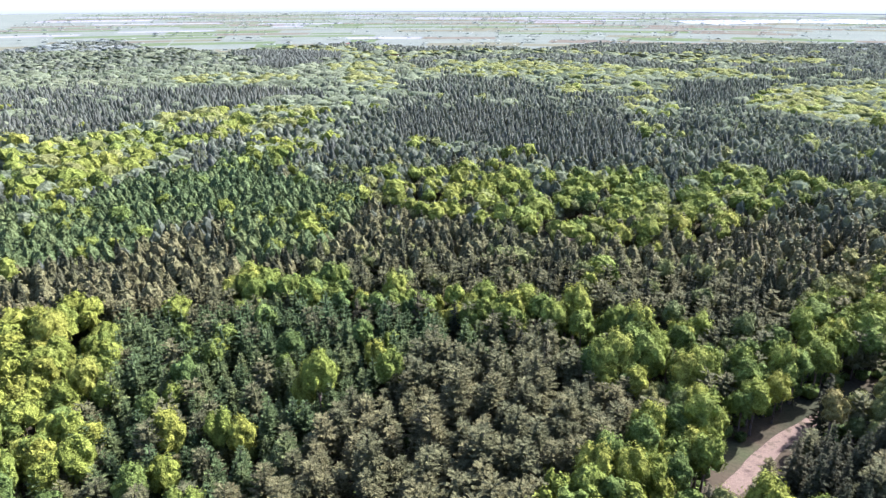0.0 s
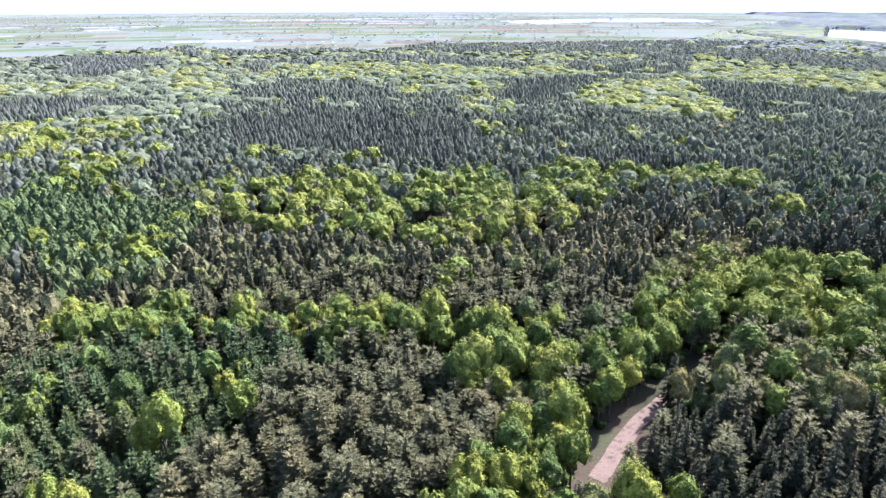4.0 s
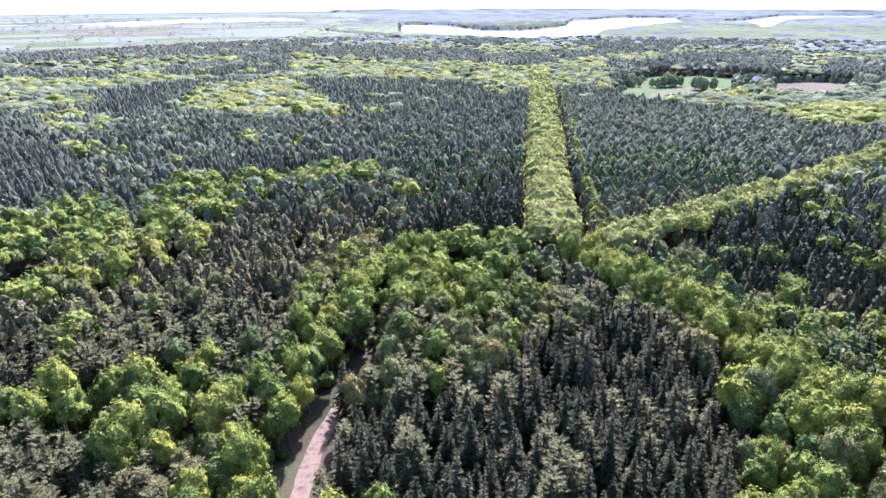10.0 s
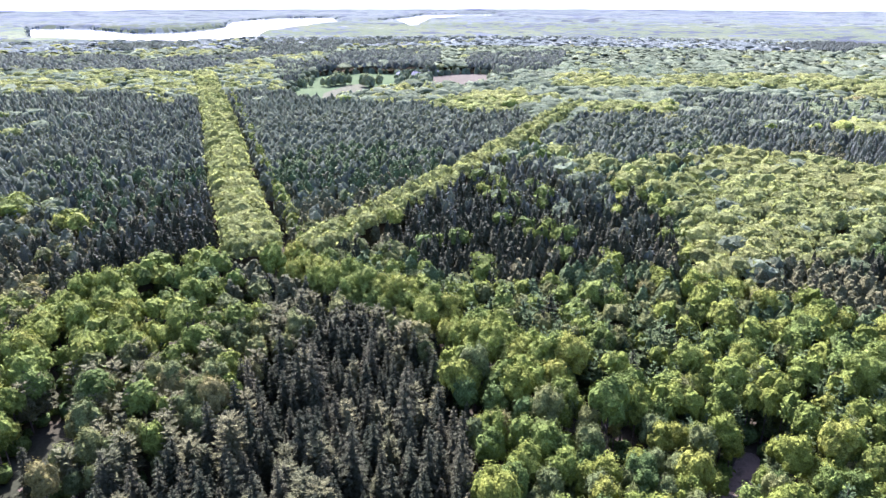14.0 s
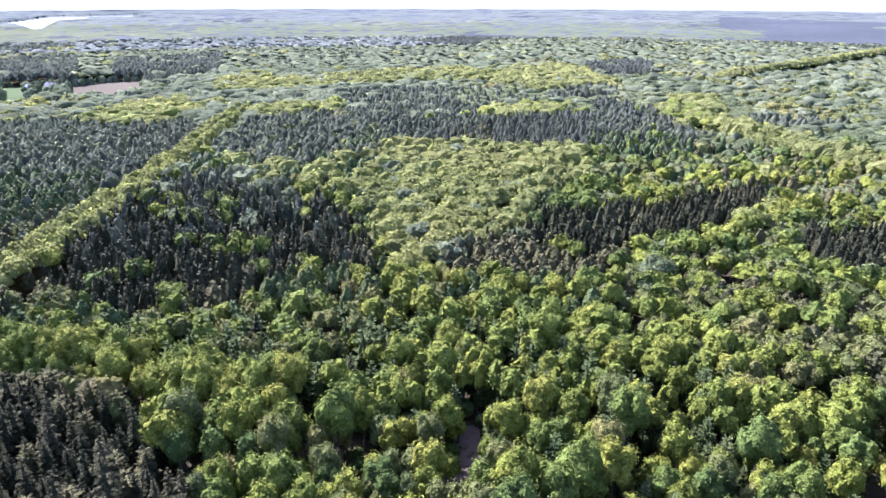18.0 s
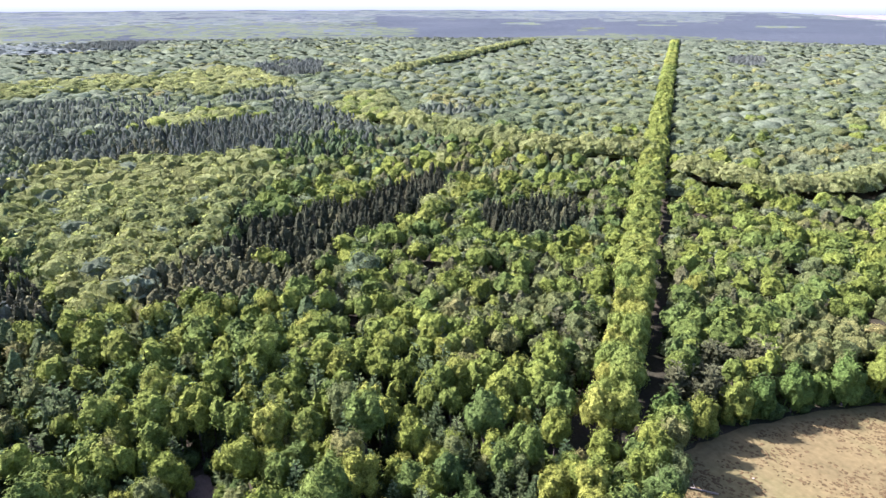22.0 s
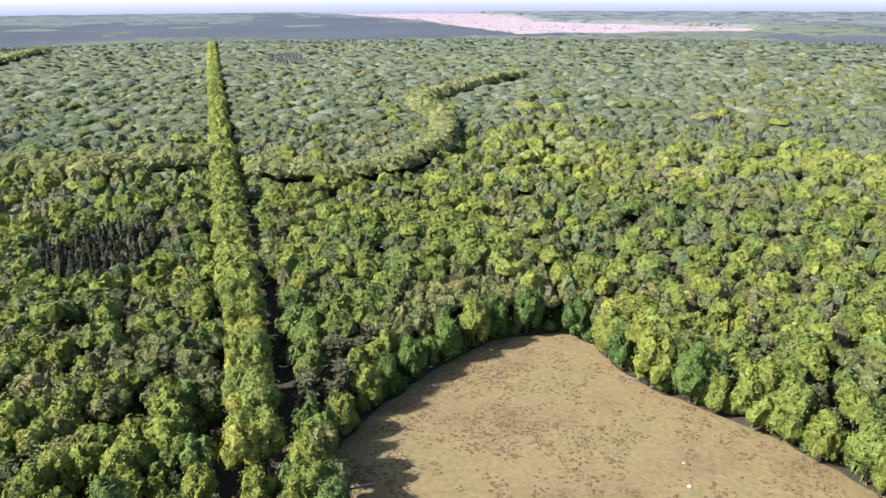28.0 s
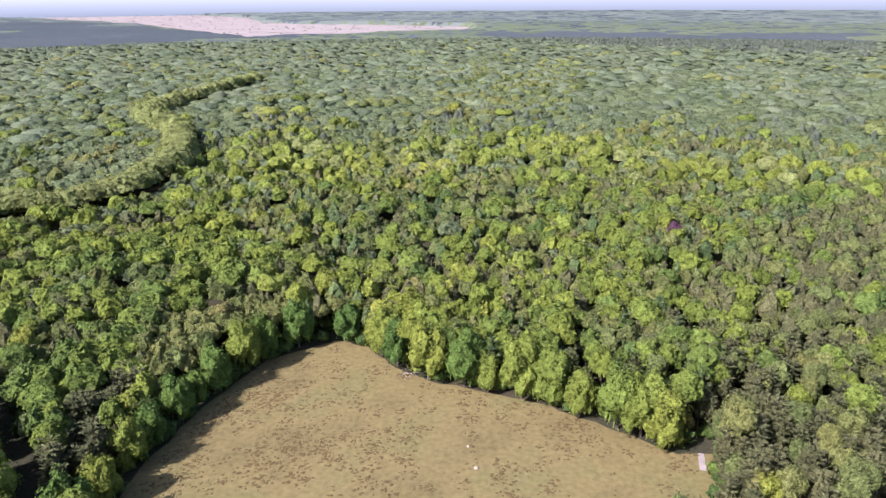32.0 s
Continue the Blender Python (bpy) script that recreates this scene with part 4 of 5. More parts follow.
def plant(k):
    label = KINDS[k][2]
    rows = sorted(GROWN[k], key=lambda g: math.hypot(g[0], g[1]))
    fine = [g for g in rows if g[3] == 0]
    single = fine[:370]
    rest = [(x, y, s, 2 if math.hypot(x, y) > (175 if k in ROUND else 195) else 1, c) for x, y, s, _, c in fine[370:]] + [g for g in rows if g[3] > 0]
    models = []
    if not rows:
        return
    for i in range(5):
        trunk, crown = SHAPES[k][0][i]
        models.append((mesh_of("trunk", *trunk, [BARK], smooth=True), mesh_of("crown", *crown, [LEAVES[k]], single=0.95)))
    firsts = {}
    for n, (x, y, s, _, _) in enumerate(single):
        m = Matrix.Translation((x, y, 0)) @ Matrix.Rotation(rng.uniform(0, 6.283), 4, "Z") @ Matrix.Scale(s, 4)
        v = n % 5
        if v in firsts:
            copy_thing(firsts[v], m)
            continue
        ob = new(k + "_tree")
        ob.empty_display_size = 0.5
        for name, me in zip(("trunk", "crown"), models[v]):
            new(name, me).parent = ob
        tagged(ob, label, "tree", k + " trees of the wood")
        firsts[v] = ob
        ob.matrix_basis = m
    verts, faces, index, tint, soft, at = [], [], [], [], [], 0
    for grade in range(1, 6):
        for v in range(5):
            sel = np.array([(x, y, s, c) for n, (x, y, s, g, c) in enumerate(rest) if g == grade and n % 5 == v])
            if not len(sel):
                continue
            trunk, crown = SHAPES[k][grade][v]
            p, f = (join(trunk, crown) if grade < 2 else crown)
            mat = np.r_[np.ones(len(trunk[1]), int), np.zeros(len(crown[1]), int)] if grade < 2 else np.zeros(len(f), int)
            turn, n = rng.uniform(0, 6.283, len(sel)), len(sel)
            s = sel[:, 2]
            wide = s * np.maximum(sel[:, 3], 1.0) ** 0.9
            c, d = np.cos(turn), np.sin(turn)
            X = (p[:, 0][None] * c[:, None] - p[:, 1][None] * d[:, None]) * wide[:, None] + sel[:, 0][:, None]
            Y = (p[:, 0][None] * d[:, None] + p[:, 1][None] * c[:, None]) * wide[:, None] + sel[:, 1][:, None]
            Z = p[:, 2][None] * (s ** 0.55)[:, None]
            verts.append(np.stack([X, Y, Z], -1).reshape(-1, 3))
            faces.append((f[None] + (np.arange(n) * len(p))[:, None, None] + at).reshape(-1, 3))
            index.append(np.tile(mat, n))
            soft.append(np.full(n * len(f), grade >= 4 or (grade == 3 and k not in ROUND)))
            tone = np.array([noise.noise((q[0] * 0.012, q[1] * 0.012, 7.0)) for q in sel])
            own = np.repeat(np.clip(0.5 * tone + rng.normal(0, 0.15 if grade < 3 else 0.09, n), -0.5, 0.5), len(p))
            tint.append(own + (rng.normal(0, 0.12, len(own)) if grade >= 4 else 0.0))
            at += n * len(p)
    if not verts:
        return
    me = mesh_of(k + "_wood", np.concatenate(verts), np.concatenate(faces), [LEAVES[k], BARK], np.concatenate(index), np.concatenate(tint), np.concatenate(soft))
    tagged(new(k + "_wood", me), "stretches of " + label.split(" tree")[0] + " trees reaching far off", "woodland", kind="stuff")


for kind_name in KINDS:
    plant(kind_name)


# ---- far woods: one closed, uneven canopy out to the horizon ----
def far_canopy():
    ranges = [1560.0]
    while ranges[-1] < 4880:
        ranges.append(ranges[-1] * 1.0085)
    bearings = np.radians(np.arange(-38, 220.2, 0.42))
    r, a = np.meshgrid(np.array(ranges), bearings, indexing="ij")
    r = r + rng.uniform(-0.3, 0.3, r.shape) * r * 0.0085
    a = a + rng.uniform(-0.3, 0.3, a.shape) * math.radians(0.42)
    x, y = r * np.sin(a), r * np.cos(a)
    kind = species(x.ravel(), y.ravel()).reshape(x.shape)
    tops = 12 + 4 * np.array([noise.noise((p * 0.006, q * 0.006, 2.0)) for p, q in zip(x.ravel(), y.ravel())]).reshape(x.shape)
    z = np.where(kind >= 0, tops + rng.uniform(-0.8, 0.8, x.shape), 0.2)
    n, m = x.shape
    i = np.arange(n * m).reshape(n, m)
    quads = np.stack([i[:-1, :-1], i[:-1, 1:], i[1:, 1:], i[1:, :-1]], -1).reshape(-1, 4)
    wood = (kind.ravel()[quads] >= 0).any(1)
    verts_at = np.stack([x.ravel(), y.ravel()], -1)
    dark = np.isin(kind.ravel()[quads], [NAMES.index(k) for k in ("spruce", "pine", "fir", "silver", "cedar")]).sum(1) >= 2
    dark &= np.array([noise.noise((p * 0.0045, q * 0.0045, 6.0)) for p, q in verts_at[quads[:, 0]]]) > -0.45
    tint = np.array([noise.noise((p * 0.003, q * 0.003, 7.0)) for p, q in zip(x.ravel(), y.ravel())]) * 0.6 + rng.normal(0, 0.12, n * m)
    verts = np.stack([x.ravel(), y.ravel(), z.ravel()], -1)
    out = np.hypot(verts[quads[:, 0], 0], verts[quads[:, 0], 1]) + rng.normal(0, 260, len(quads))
    # leaf colours carry the haze: paler farther out, blue-grey for conifers
    for chosen, leaves, label in ((~dark & (out < 2500), "lime", "distant broadleaf woods beyond the forest"), (~dark & (out >= 2500), "willow", "far broadleaf woods towards the horizon"), (dark, "hazed_far_fir", "far conifer woods towards the horizon, haze-blued grey")):
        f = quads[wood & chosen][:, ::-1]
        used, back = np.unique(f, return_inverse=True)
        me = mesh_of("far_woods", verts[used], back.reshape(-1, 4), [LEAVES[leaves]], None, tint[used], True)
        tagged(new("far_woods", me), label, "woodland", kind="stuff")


far_canopy()

# ---- undergrowth between the near trunks and along the clearing ----
def undergrowth():
    x, y = scatter(5.8, 80, 240, -64, 240)
    kind = species(x, y)
    keep = (kind >= 0) & (kind != NAMES.index("spruce"))
    shrubs = []
    for _ in range(5):
        pieces = []
        d = unit(10)
        d[:, 2] = abs(d[:, 2])
        pieces += [lumpy(0, (0, 0, 1.2), (1.8, 1.8, 1.5), 0.22), sprays((0, 0, 1.2) + d * (1.95, 1.95, 1.65), d, 0.8, 0.9)]
        shrubs.append(join(*pieces))
    places = list(zip(x[keep], y[keep]))
    for (ax, ay), (bx, by) in zip(CLEARING[:13], CLEARING[1:14]):
        far = math.hypot(bx - ax, by - ay)
        for i in range(int(far / 3.2)):
            k, o = rng.uniform(0, 1), rng.uniform(2.5, 7.0)
            places.append((ax + (bx - ax) * k - (by - ay) / far * o, ay + (by - ay) * k + (bx - ax) / far * o))
    verts, faces, tint, at = [], [], [], 0
    for n, (px, py) in enumerate(places):
        v, f = shrubs[n % 5]
        s = rng.uniform(0.7, 1.7)
        verts.append(v * s + (px, py, 0))
        faces.append(f + at)
        # dark end of the ramp only: shade of the gaps put into colour
        tint.append(np.full(len(v), rng.uniform(-0.5, -0.2)))
        at += len(v)
    me = mesh_of("undergrowth", np.concatenate(verts), np.concatenate(faces), [LEAVES["oak"]], None, np.concatenate(tint), True)
    tagged(new("undergrowth", me), "low green bushes under and between the trees", "bushes", kind="stuff")


undergrowth()

# ---- single trees that stand out ----
def lone(kind, name, x, y, size, label, leaves=None):
    trunk, crown = SHAPES[kind][0][2]
    ob = new(name)
    new("trunk", mesh_of("trunk", *trunk, [BARK], smooth=True)).parent = ob
    new("crown", mesh_of("crown", *crown, [leaves or LEAVES[kind]], single=0.95)).parent = ob
    tagged(ob, label, "tree")
    ob.matrix_basis = Matrix.Translation((x, y, 0)) @ Matrix.Scale(size, 4)


lone("beech", "copper_beech_tree", *COPPER, 0.95, "dark purple copper beech tree among green oaks", LEAVES["copper"])
lone("beech", "copper_beech_tree", *COPPER_FAR, 0.8, "small dark purple copper beech tree in the wood", LEAVES["copper"])
lone("spruce", "spruce_tree", *LONE_SPRUCE, 1.0, "tall thin dark spruce tree beside the sand track")
lone("beech", "beech_tree", *BRIGHT_TREE, 0.7, "small bright pale-green tree among grey-green ones")
# meadow trees, with haze put into their leaf colour
for place, size in zip(FIELD_TREES, (0.7, 0.85, 0.75, 0.9, 0.8, 0.6)):
    for k in range(4):
        lone("field_oak", "lime_tree", place[0] + 6 * math.cos(k * 1.7 + place[1]), place[1] + 6 * math.sin(k * 1.7 + place[1]), size * (0.8 + 0.1 * k), "round haze-greyed tree standing in the meadow", LEAVES["lime"])

# ---- open land far off ----
FIELD_COLOURS = {
    "grass": rough_surface("pasture", [(0.3, (0.052, 0.074, 0.034)), (0.7, (0.066, 0.087, 0.041))], 0.02, 0.6),
    "straw": rough_surface("stubble", [(0.3, (0.074, 0.078, 0.048)), (0.7, (0.088, 0.089, 0.056))], 0.02, 0.6),
    "soil": rough_surface("ploughed_soil", [(0.3, (0.072, 0.066, 0.046)), (0.7, (0.086, 0.079, 0.056))], 0.02, 0.6),
    "pale": rough_surface("young_crop", [(0.3, (0.084, 0.1, 0.078)), (0.7, (0.1, 0.115, 0.088))], 0.01, 0.6),
    "foil": rough_surface("crop_foil", [(0.3, (0.13, 0.134, 0.138)), (0.7, (0.155, 0.16, 0.165))], 0.02, 0.4),
}
FIELD_LABELS = {"grass": "green pasture field in the plain", "straw": "pale straw-coloured stubble field", "soil": "pinkish-brown ploughed field", "pale": "pale green field of young crop", "foil": "field covered with whitish crop foil"}
HEATH_SAND = rough_surface("heath", [(0.3, (0.165, 0.14, 0.124)), (0.55, (0.22, 0.187, 0.167)), (0.7, (0.11, 0.094, 0.072))], 0.012, 0.3)


def water_surface():
    m, t, b = shader("water")
    b.inputs["Base Color"].default_value = (0.03, 0.05, 0.06, 1)
    b.inputs["Roughness"].default_value = 0.12
    ripple = node(t, "Bump", Strength=0.25, Distance=0.3)
    t.links.new(noise_at(t, 0.25, 4.0), ripple.inputs["Height"])
    t.links.new(ripple.outputs[0], b.inputs["Normal"])
    return m


WATER = water_surface()
for lift, outline, label in ((0.7, LAKE, "broad bright lake with wooded shores"), (0.9, LAKE_EAST, "narrow arm of the bright lake"), (1.1, RIVER, "winding bright river arm"), (1.0, WATER_NORTH, "small bright lake beyond the river"), (1.2, WATER_STRIP, "long thin strip of bright water in the plain"), (1.3, WATER_STRIP_WEST, "long thin strip of bright water in the plain")):
    patch("water", outline, lift, WATER, label, "water", 25)
patch("field", FIELD_GREEN, 0.4, FIELD_COLOURS["grass"], "light green meadow enclosed by woods", "field", 30)
patch("field", FIELD_STRAW, 0.6, FIELD_COLOURS["straw"], "straw-coloured corner of the enclosed meadow", "field", 30)
patch("field", FIELD_PINK, 0.4, FIELD_COLOURS["soil"], "pinkish bare field before the far woods", "field", 30)
patch("field", FIELD_FAR, 0.5, FIELD_COLOURS["grass"], "pale green field beside a farm", "field", 30)
patch("field", MEADOW, 0.4, FIELD_COLOURS["pale"], "pale green meadow beside the village", "field", 30)
patch("heath", HEATH, 0.6, HEATH_SAND, "pale pinkish open heath beyond the forest", "heath", 80)
patch("plain", PLAIN, 0.3, FIELD_COLOURS["pale"], "flat pale green farmland of the plain", "farmland")

# parcels of the plain: long strips laid side by side
pick = random.Random(4)
HEDGES = []
for row in range(26):
    d0 = 1080 + 120 * row
    a = -0.72
    while a < 0.95:
        wide = pick.uniform(0.04, 0.17)
        gap, deep = 0.003, pick.uniform(60, 114)
        pts = [(d * math.sin(b + 0.00006 * d), d * math.cos(b + 0.00006 * d)) for d, b in ((d0, a), (d0, a + wide - gap), (d0 + deep, a + wide - gap), (d0 + deep, a))]
        mx, my = np.array([p[0] for p in pts]), np.array([p[1] for p in pts])
        if inside(PLAIN, mx, my).all() and not any(inside(o, mx, my).any() for o in (LAKE, RIVER, VILLAGE, WATER_NORTH)):
            kind = pick.choice(["grass", "pale", "pale", "straw", "soil", "grass", "pale", "straw", "soil", "grass", "pale", "foil"])
            patch("field", pts, 0.55, FIELD_COLOURS[kind], FIELD_LABELS[kind], "field")
            if pick.random() < 0.75:
                HEDGES.append((pts[0], pts[1]))
            if pick.random() < 0.3:
                HEDGES.append((pts[1], pts[2]))
        a += wide


def clump_row(name, lines, label, step, size, kind="willow", chance=0.8):
    """Rows of far trees, joined."""
    verts, faces, tint, at = [], [], [], 0
    for (ax, ay), (bx, by) in lines:
        n = int(math.hypot(bx - ax, by - ay) / step)
        for i in range(n):
            if pick.random() > chance:
                continue
            v, f = SHAPES[kind][5][pick.randrange(5)]
            s, k = size * pick.uniform(0.5, 1.2), (i + pick.random()) / n
            verts.append(v * (s * 1.5, s * 1.5, s * 0.8) + (ax + (bx - ax) * k, ay + (by - ay) * k, 0))
            faces.append(f + at)
            tint.append(np.full(len(v), pick.uniform(-0.4, 0.4)))
            at += len(v)
    me = mesh_of(name, np.concatenate(verts), np.concatenate(faces), [LEAVES[kind]], None, np.concatenate(tint), True)
    tagged(new(name, me), label, "trees", kind="stuff")


SHAPES = {k: {5: [c[1] for c in g[5]]} for k, g in SHAPES.items()}
hx, hy = [p[0] for p in HEATH], [p[1] for p in HEATH]
BUSHES = []
while len(BUSHES) < 330:
    a, b = pick.uniform(min(hx), max(hx)), pick.uniform(min(hy), max(hy))
    if inside(HEATH, np.array([a]), np.array([b]))[0] and noise.noise((a * 0.006, b * 0.006, 9.0)) > -0.1:
        BUSHES.append(((a, b), (a + 9, b + 5)))
clump_row("heath_bush", BUSHES, "scattered dark bushes on the pale heath", 9, 0.75, "cedar", 1.1)
def wood_edge():
    """Bushy trees leafed to the ground where the woods meet water and open land."""
    shapes = [dome(3.6, 0.2, 9.5, (7, 7, 4), (1.0, 1.05, 0.5), (0.0, 0.5, 0.9)) for _ in range(6)]
    # leaf colours with haze in them, paler past 1400 m
    for kind, near in (("lime", True), ("willow", False)):
        verts, faces, tint, at = [], [], [], 0
        for outline in (LAKE, LAKE_EAST, RIVER, FIELD_GREEN, FIELD_PINK, FIELD_FAR, MEADOW):
            for (ax, ay), (bx, by) in zip(outline, outline[1:] + outline[:1]):
                n = int(math.hypot(bx - ax, by - ay) / 6)
                for i in range(n):
                    k = (i + pick.random()) / n
                    x, y = ax + (bx - ax) * k + pick.uniform(-7, 7), ay + (by - ay) * k + pick.uniform(-7, 7)
                    if (math.hypot(x, y) < 1400) != near or math.hypot(x, y) > 4900:
                        continue
                    v, f = shapes[pick.randrange(6)]
                    s = pick.uniform(0.4, 1.0)
                    verts.append(v * (s * 1.2, s * 1.2, s) + (x, y, 0))
                    faces.append(f + at)
                    tint.append(np.full(len(v), pick.uniform(-0.5, 0.3)))
                    at += len(v)
        me = mesh_of("wood_edge", np.concatenate(verts), np.concatenate(faces), [LEAVES[kind]], None, np.concatenate(tint), True)
        tagged(new("wood_edge", me), "leafy bushes and low trees along shores and field edges", "bushes", kind="stuff")


wood_edge()
# hedgerow trees share the far leaf colour that imitates haze
clump_row("hedgerow", HEDGES, "rows of haze-pale green trees between the fields", 16, 0.62, "willow", 0.42)

# ---- houses of the village and the farm ----
ROOF = rough_surface("roof_tiles", [(0.3, (0.3, 0.13, 0.09)), (0.7, (0.42, 0.2, 0.14))], 0.3, 3.0)
ROOF_GREY = rough_surface("grey_roof", [(0.3, (0.2, 0.2, 0.21)), (0.7, (0.32, 0.32, 0.33))], 0.3, 3.0)
WALL = rough_surface("house_wall", [(0.3, (0.6, 0.56, 0.5)), (0.7, (0.75, 0.72, 0.68))], 0.3, 3.0)
PANE = shader("window_pane")[0]
PANE.node_tree.nodes["Principled BSDF"].inputs["Base Color"].default_value = (0.03, 0.04, 0.05, 1)
PANE.node_tree.nodes["Principled BSDF"].inputs["Roughness"].default_value = 0.1


def part(name, bm, material, parent, label=""):
    me = bpy.data.meshes.new(name)
    bmesh.ops.recalc_face_normals(bm, faces=bm.faces)
    bm.to_mesh(me)
    bm.free()
    me.materials.append(material)
    ob = new(name, me)
    ob.parent = parent
    return tagged(ob, label)


def box(x0, x1, y0, y1, z0, z1):
    bm = bmesh.new()
    bmesh.ops.create_cube(bm, size=1, matrix=Matrix.Translation(((x0 + x1) / 2, (y0 + y1) / 2, (z0 + z1) / 2)) @ Matrix.Diagonal((x1 - x0, y1 - y0, z1 - z0, 1)))
    return bm


def house(x, y, turn, length, depth, eaves, ridge, roof, label):
    ob = new("house")
    ob.matrix_basis = pose(x, y, 0, 0, 0, turn)
    bm = box(-length / 2, length / 2, -depth / 2, depth / 2, 0, eaves)
    for sx in (-1, 1):
        v = [bm.verts.new((sx * length / 2, -depth / 2, eaves)), bm.verts.new((sx * length / 2, depth / 2, eaves)), bm.verts.new((sx * length / 2, 0, ridge - 0.1))]
        bm.faces.new(v)
    part("wall", bm, WALL, ob)
    bm = bmesh.new()
    e, o = length / 2 + 0.4, depth / 2 + 0.5
    low = eaves - 0.5 * (ridge - eaves) / (depth / 2)
    v = [bm.verts.new(p) for p in ((-e, -o, low), (e, -o, low), (e, 0, ridge), (-e, 0, ridge), (e, o, low), (-e, o, low))]
    bm.faces.new(v[:4])
    bm.faces.new((v[3], v[2], v[4], v[5]))
    bmesh.ops.solidify(bm, geom=bm.faces[:], thickness=0.25)
    part("roof", bm, roof, ob)
    part("chimney", box(length * 0.25, length * 0.25 + 0.8, -0.4, 0.4, ridge - 1.0, ridge + 1.1), ROOF_GREY, ob)
    for sy in (-1, 1):
        for k in range(max(2, int(length / 3.5))):
            wx = -length / 2 + (k + 0.5) * length / max(2, int(length / 3.5))
            y0 = sy * depth / 2
            part("window", box(wx - 0.6, wx + 0.6, min(y0, y0 + sy * 0.06), max(y0, y0 + sy * 0.06), 0.9, 2.1), PANE, ob)
    return tagged(ob, label, "house")


vx, vy = [p[0] for p in VILLAGE], [p[1] for p in VILLAGE]
placed = 0
while placed < 46:
    x, y = pick.uniform(min(vx), max(vx)), pick.uniform(min(vy), max(vy))
    if inside(VILLAGE, np.array([x]), np.array([y]))[0]:
        red = pick.random() < 0.6
        house(x, y, pick.uniform(0, 180), pick.uniform(10, 16), pick.uniform(8, 10), pick.uniform(3, 5.5), pick.uniform(8, 10), ROOF if red else ROOF_GREY, "pale village house with a red tiled roof" if red else "pale village house with a grey roof")
        placed += 1
for n, (x, y) in enumerate(FARM):
    house(x, y, 25 + 30 * n, 15, 8, 3.5, 7, ROOF_GREY, "white farm building with a wide grey roof beside a field")

# ---- meadow: tussocks, fallen wood, bare sand ----
TUSSOCK = rough_surface("dead_heather", [(0.3, (0.058, 0.042, 0.018)), (0.7, (0.096, 0.069, 0.03))], 0.8, 6.0)


def tussocks():
    verts, faces, n = [], [], 0
    xs = [p[0] for p in CLEARING]
    ys = [p[1] for p in CLEARING]
    while n < 13000:
        x, y = pick.uniform(min(xs), max(xs)), pick.uniform(min(ys), max(ys))
        thick = 1.1 * noise.noise((x * 0.05, y * 0.05, 5.0)) + 0.9 * noise.noise((x * 0.2, y * 0.2, 2.0))
        n += 0.25
        if thick < pick.uniform(-0.2, 0.75) or not inside(CLEARING, np.array([x]), np.array([y]))[0]:
            continue
        r, h, b = pick.uniform(0.14, 0.52), pick.uniform(0.05, 0.2), len(verts)
        a0, long = pick.uniform(0, 6), pick.uniform(0.6, 1.6)
        for k in range(7):
            q = r * pick.uniform(0.5, 1.4)
            verts.append((x + q * long * math.cos(a0 + k * 0.8976), y + q * math.sin(a0 + k * 0.8976), 0.04))
        verts.append((x + pick.uniform(-0.15, 0.15), y + pick.uniform(-0.15, 0.15), 0.06 + h))
        faces += [(b + k, b + (k + 1) % 7, b + 7) for k in range(7)]
        n += 0.75
    me = mesh_of("tussocks", verts, faces, [TUSSOCK])
    tagged(new("tussocks", me), "low brown tussocks of dead heather in dry grass", "tussocks", kind="stuff")


tussocks()
WOOD_PALE = rough_surface("barkless_wood", [(0.3, (0.2, 0.165, 0.115)), (0.7, (0.29, 0.25, 0.18))], 1.0, 9.0)


def pole(bm, p, q, r0, r1, sides=7):
    p, q = Vector(p), Vector(q)
    m = (q - p).to_track_quat("Z", "Y").to_matrix().to_4x4()
    m.translation = (p + q) / 2
    bmesh.ops.create_cone(bm, cap_ends=True, segments=sides, radius1=r0, radius2=r1, depth=(q - p).length, matrix=m)


def fallen_log(x, y, turn, length, r, label):
    ob = new("fallen_log")
    bm = bmesh.new()
    pole(bm, (-length / 2, 0, r + 0.05), (0, 0.15, r * 0.9 + 0.05), r, r * 0.85)
    pole(bm, (-0.05, 0.15, r * 0.9 + 0.05), (length / 2, 0, r * 0.6 + 0.05), r * 0.85, r * 0.5)
    part("stem", bm, WOOD_PALE, ob)
    for k in range(3):
        bm = bmesh.new()
        at = length * (0.1 + 0.13 * k)
        pole(bm, (at, 0, r), (at + 0.5, (1 if k % 2 else -1) * 1.0, r + 0.5), r * 0.35, r * 0.12)
        part("branch", bm, WOOD_PALE, ob)
    ob.matrix_basis = pose(x, y, 0, 0, 0, turn)
    tagged(ob, label, "log")


fallen_log(*LOG, 30, 8.0, 0.22, "pale barkless fallen log on dry grass")
fallen_log(*SPOT_LOG, 70, 9.0, 0.25, "pale fallen trunk on bare sandy soil")
fallen_log(SPOT_LOG[0] + 2.5, SPOT_LOG[1] - 1.5, 110, 6.0, 0.18, "pale fallen trunk on bare sandy soil")


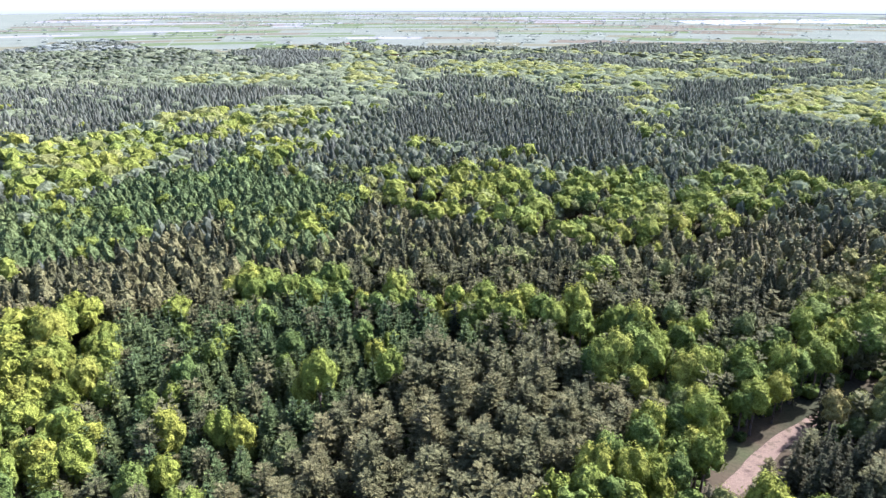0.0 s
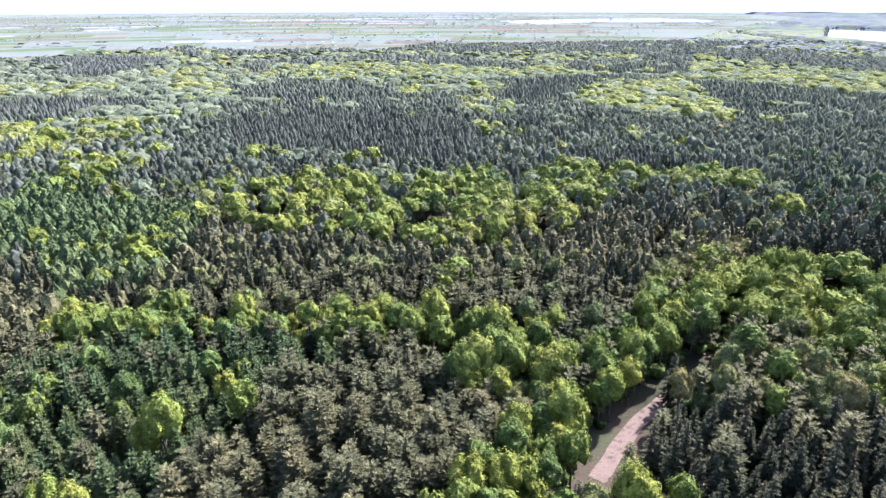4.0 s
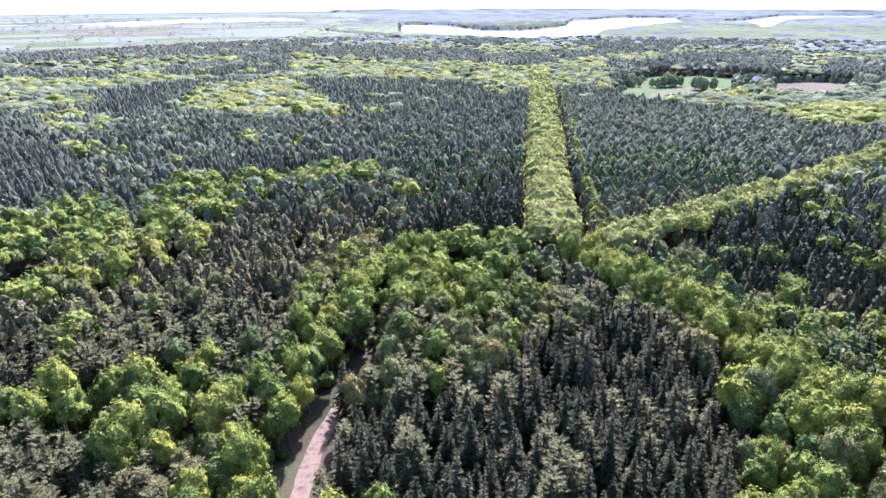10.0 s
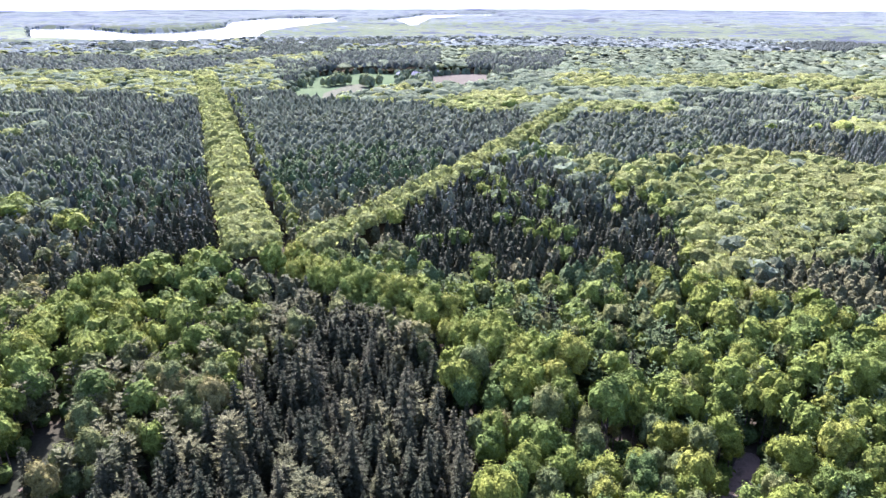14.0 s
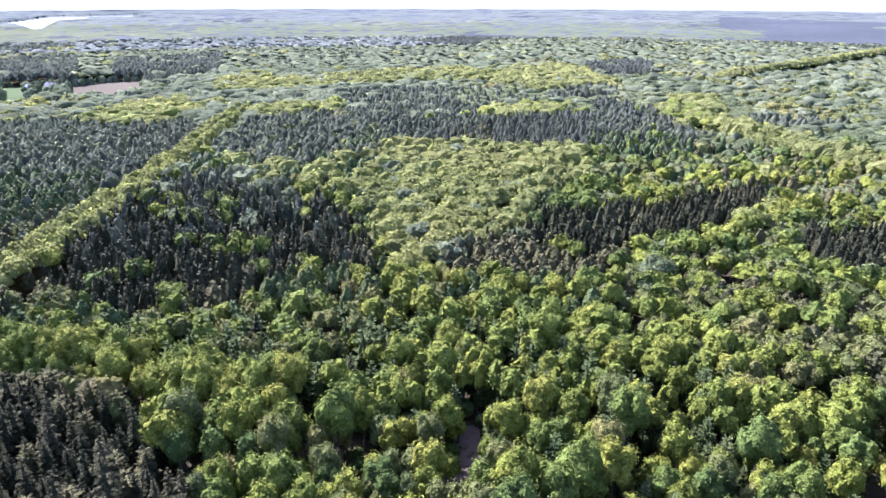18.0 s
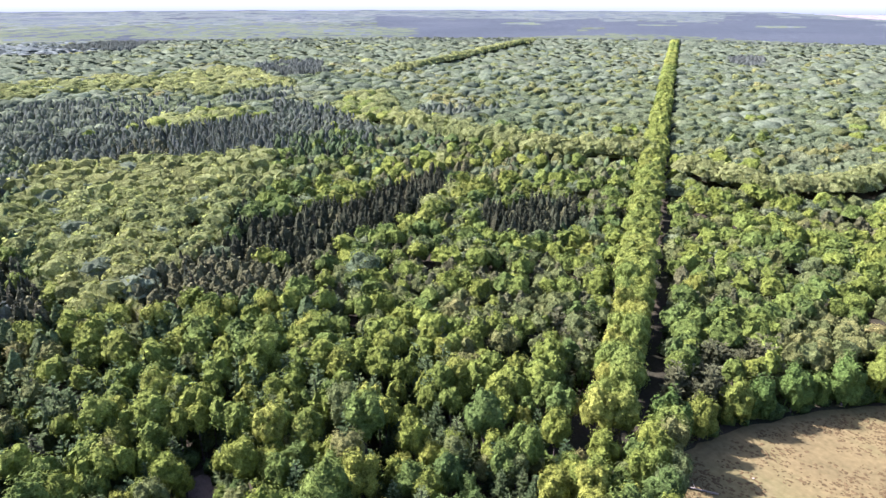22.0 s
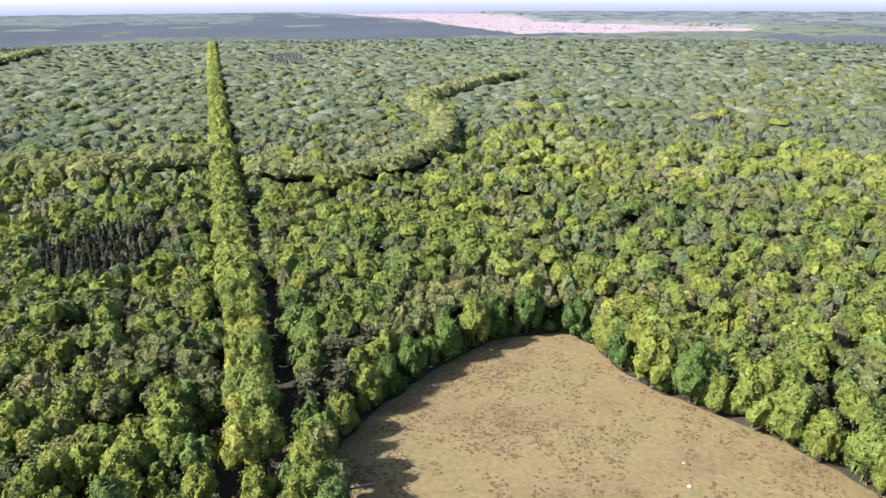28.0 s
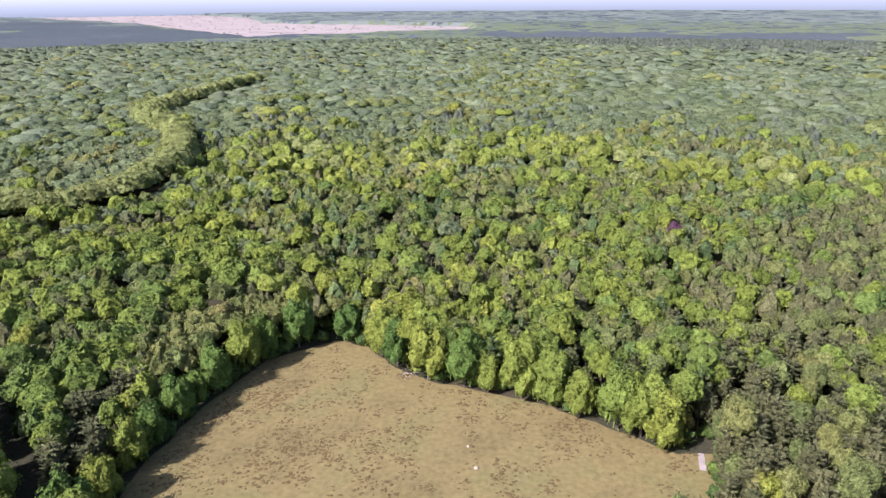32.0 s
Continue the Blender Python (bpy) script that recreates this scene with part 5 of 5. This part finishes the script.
def brush_pile(x, y, width, label):
    ob = new("brush_pile")
    for k in range(22):
        bm = bmesh.new()
        a, l = pick.uniform(0, 6.28), pick.uniform(1.2, 2.6)
        z = pick.uniform(0.1, 0.8)
        px, py = pick.uniform(-1, 1) * width, pick.uniform(-0.6, 0.6) * width
        pole(bm, (px, py, z), (px + l * math.cos(a), py + l * math.sin(a), max(0.1, z + pick.uniform(-0.4, 0.5))), 0.08, 0.03, 5)
        part("branch", bm, WOOD_PALE if k % 3 else BARK, ob)
    ob.matrix_basis = pose(x, y, 0)
    tagged(ob, label, "brush pile")


def stone(x, y, r):
    bm = bmesh.new()
    bmesh.ops.create_icosphere(bm, subdivisions=2, radius=r)
    for v in bm.verts:
        v.co *= 1 + 0.25 * noise.noise(v.co * 3 / r + Vector((x, y, 0)))
        v.co.z = max(-0.2 * r, v.co.z * 0.6) + 0.06 + 0.2 * r
    me = bpy.data.meshes.new("stone")
    bm.to_mesh(me)
    bm.free()
    me.materials.append(WOOD_PALE)
    ob = new("stone", me)
    ob.location = (x, y, 0)
    tagged(ob, "pale weathered stone lying in dry grass", "stone", "stones in the clearing")


for place, r in zip(STONES, (0.55, 0.4, 0.3)):
    stone(*place, r)
brush_pile(*BRUSH, 2.0, "grey heap of cut branches at the clearing's edge")
brush_pile(SPOT_LOG[0] - 3, SPOT_LOG[1] + 2, 1.8, "grey heap of cut branches on bare soil")
patch("bare_soil", blot(BARE_SPOT, 3.4), 0.07, SAND, "bare reddish sandy soil in a gap of the wood", "soil")
patch("bare_soil", blot(GAP_NORTH, 6.0), 0.07, SAND, "bare pinkish sand in a gap of the pines", "soil")
ribbon("sand_path", EDGE_PATH, 1.4, 0.09, HEATH_SAND, "narrow pale sand path along the clearing's edge", "path")

# ---- the hazy rim of the land: a backdrop with the haze painted as glow ----
def rim(radius, top):
    m, t, b = shader("distance")
    where = t.nodes.new("ShaderNodeNewGeometry")
    up = t.nodes.new("ShaderNodeSeparateXYZ")
    t.links.new(where.outputs["Position"], up.inputs[0])
    # emission ramped by height imitates haze brightening upwards
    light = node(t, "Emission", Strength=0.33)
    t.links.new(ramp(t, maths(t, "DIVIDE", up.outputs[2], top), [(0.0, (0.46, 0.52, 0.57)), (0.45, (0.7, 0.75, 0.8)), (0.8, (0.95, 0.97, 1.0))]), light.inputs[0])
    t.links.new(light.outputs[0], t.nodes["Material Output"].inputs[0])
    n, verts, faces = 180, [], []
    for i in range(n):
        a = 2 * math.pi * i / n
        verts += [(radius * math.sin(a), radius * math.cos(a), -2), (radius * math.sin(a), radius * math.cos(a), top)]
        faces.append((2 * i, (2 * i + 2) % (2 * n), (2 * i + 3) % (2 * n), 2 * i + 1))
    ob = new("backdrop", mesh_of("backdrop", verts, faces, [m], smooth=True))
    tagged(ob, "glowing backdrop painted as pale haze along the far horizon", "backdrop", kind="structure")


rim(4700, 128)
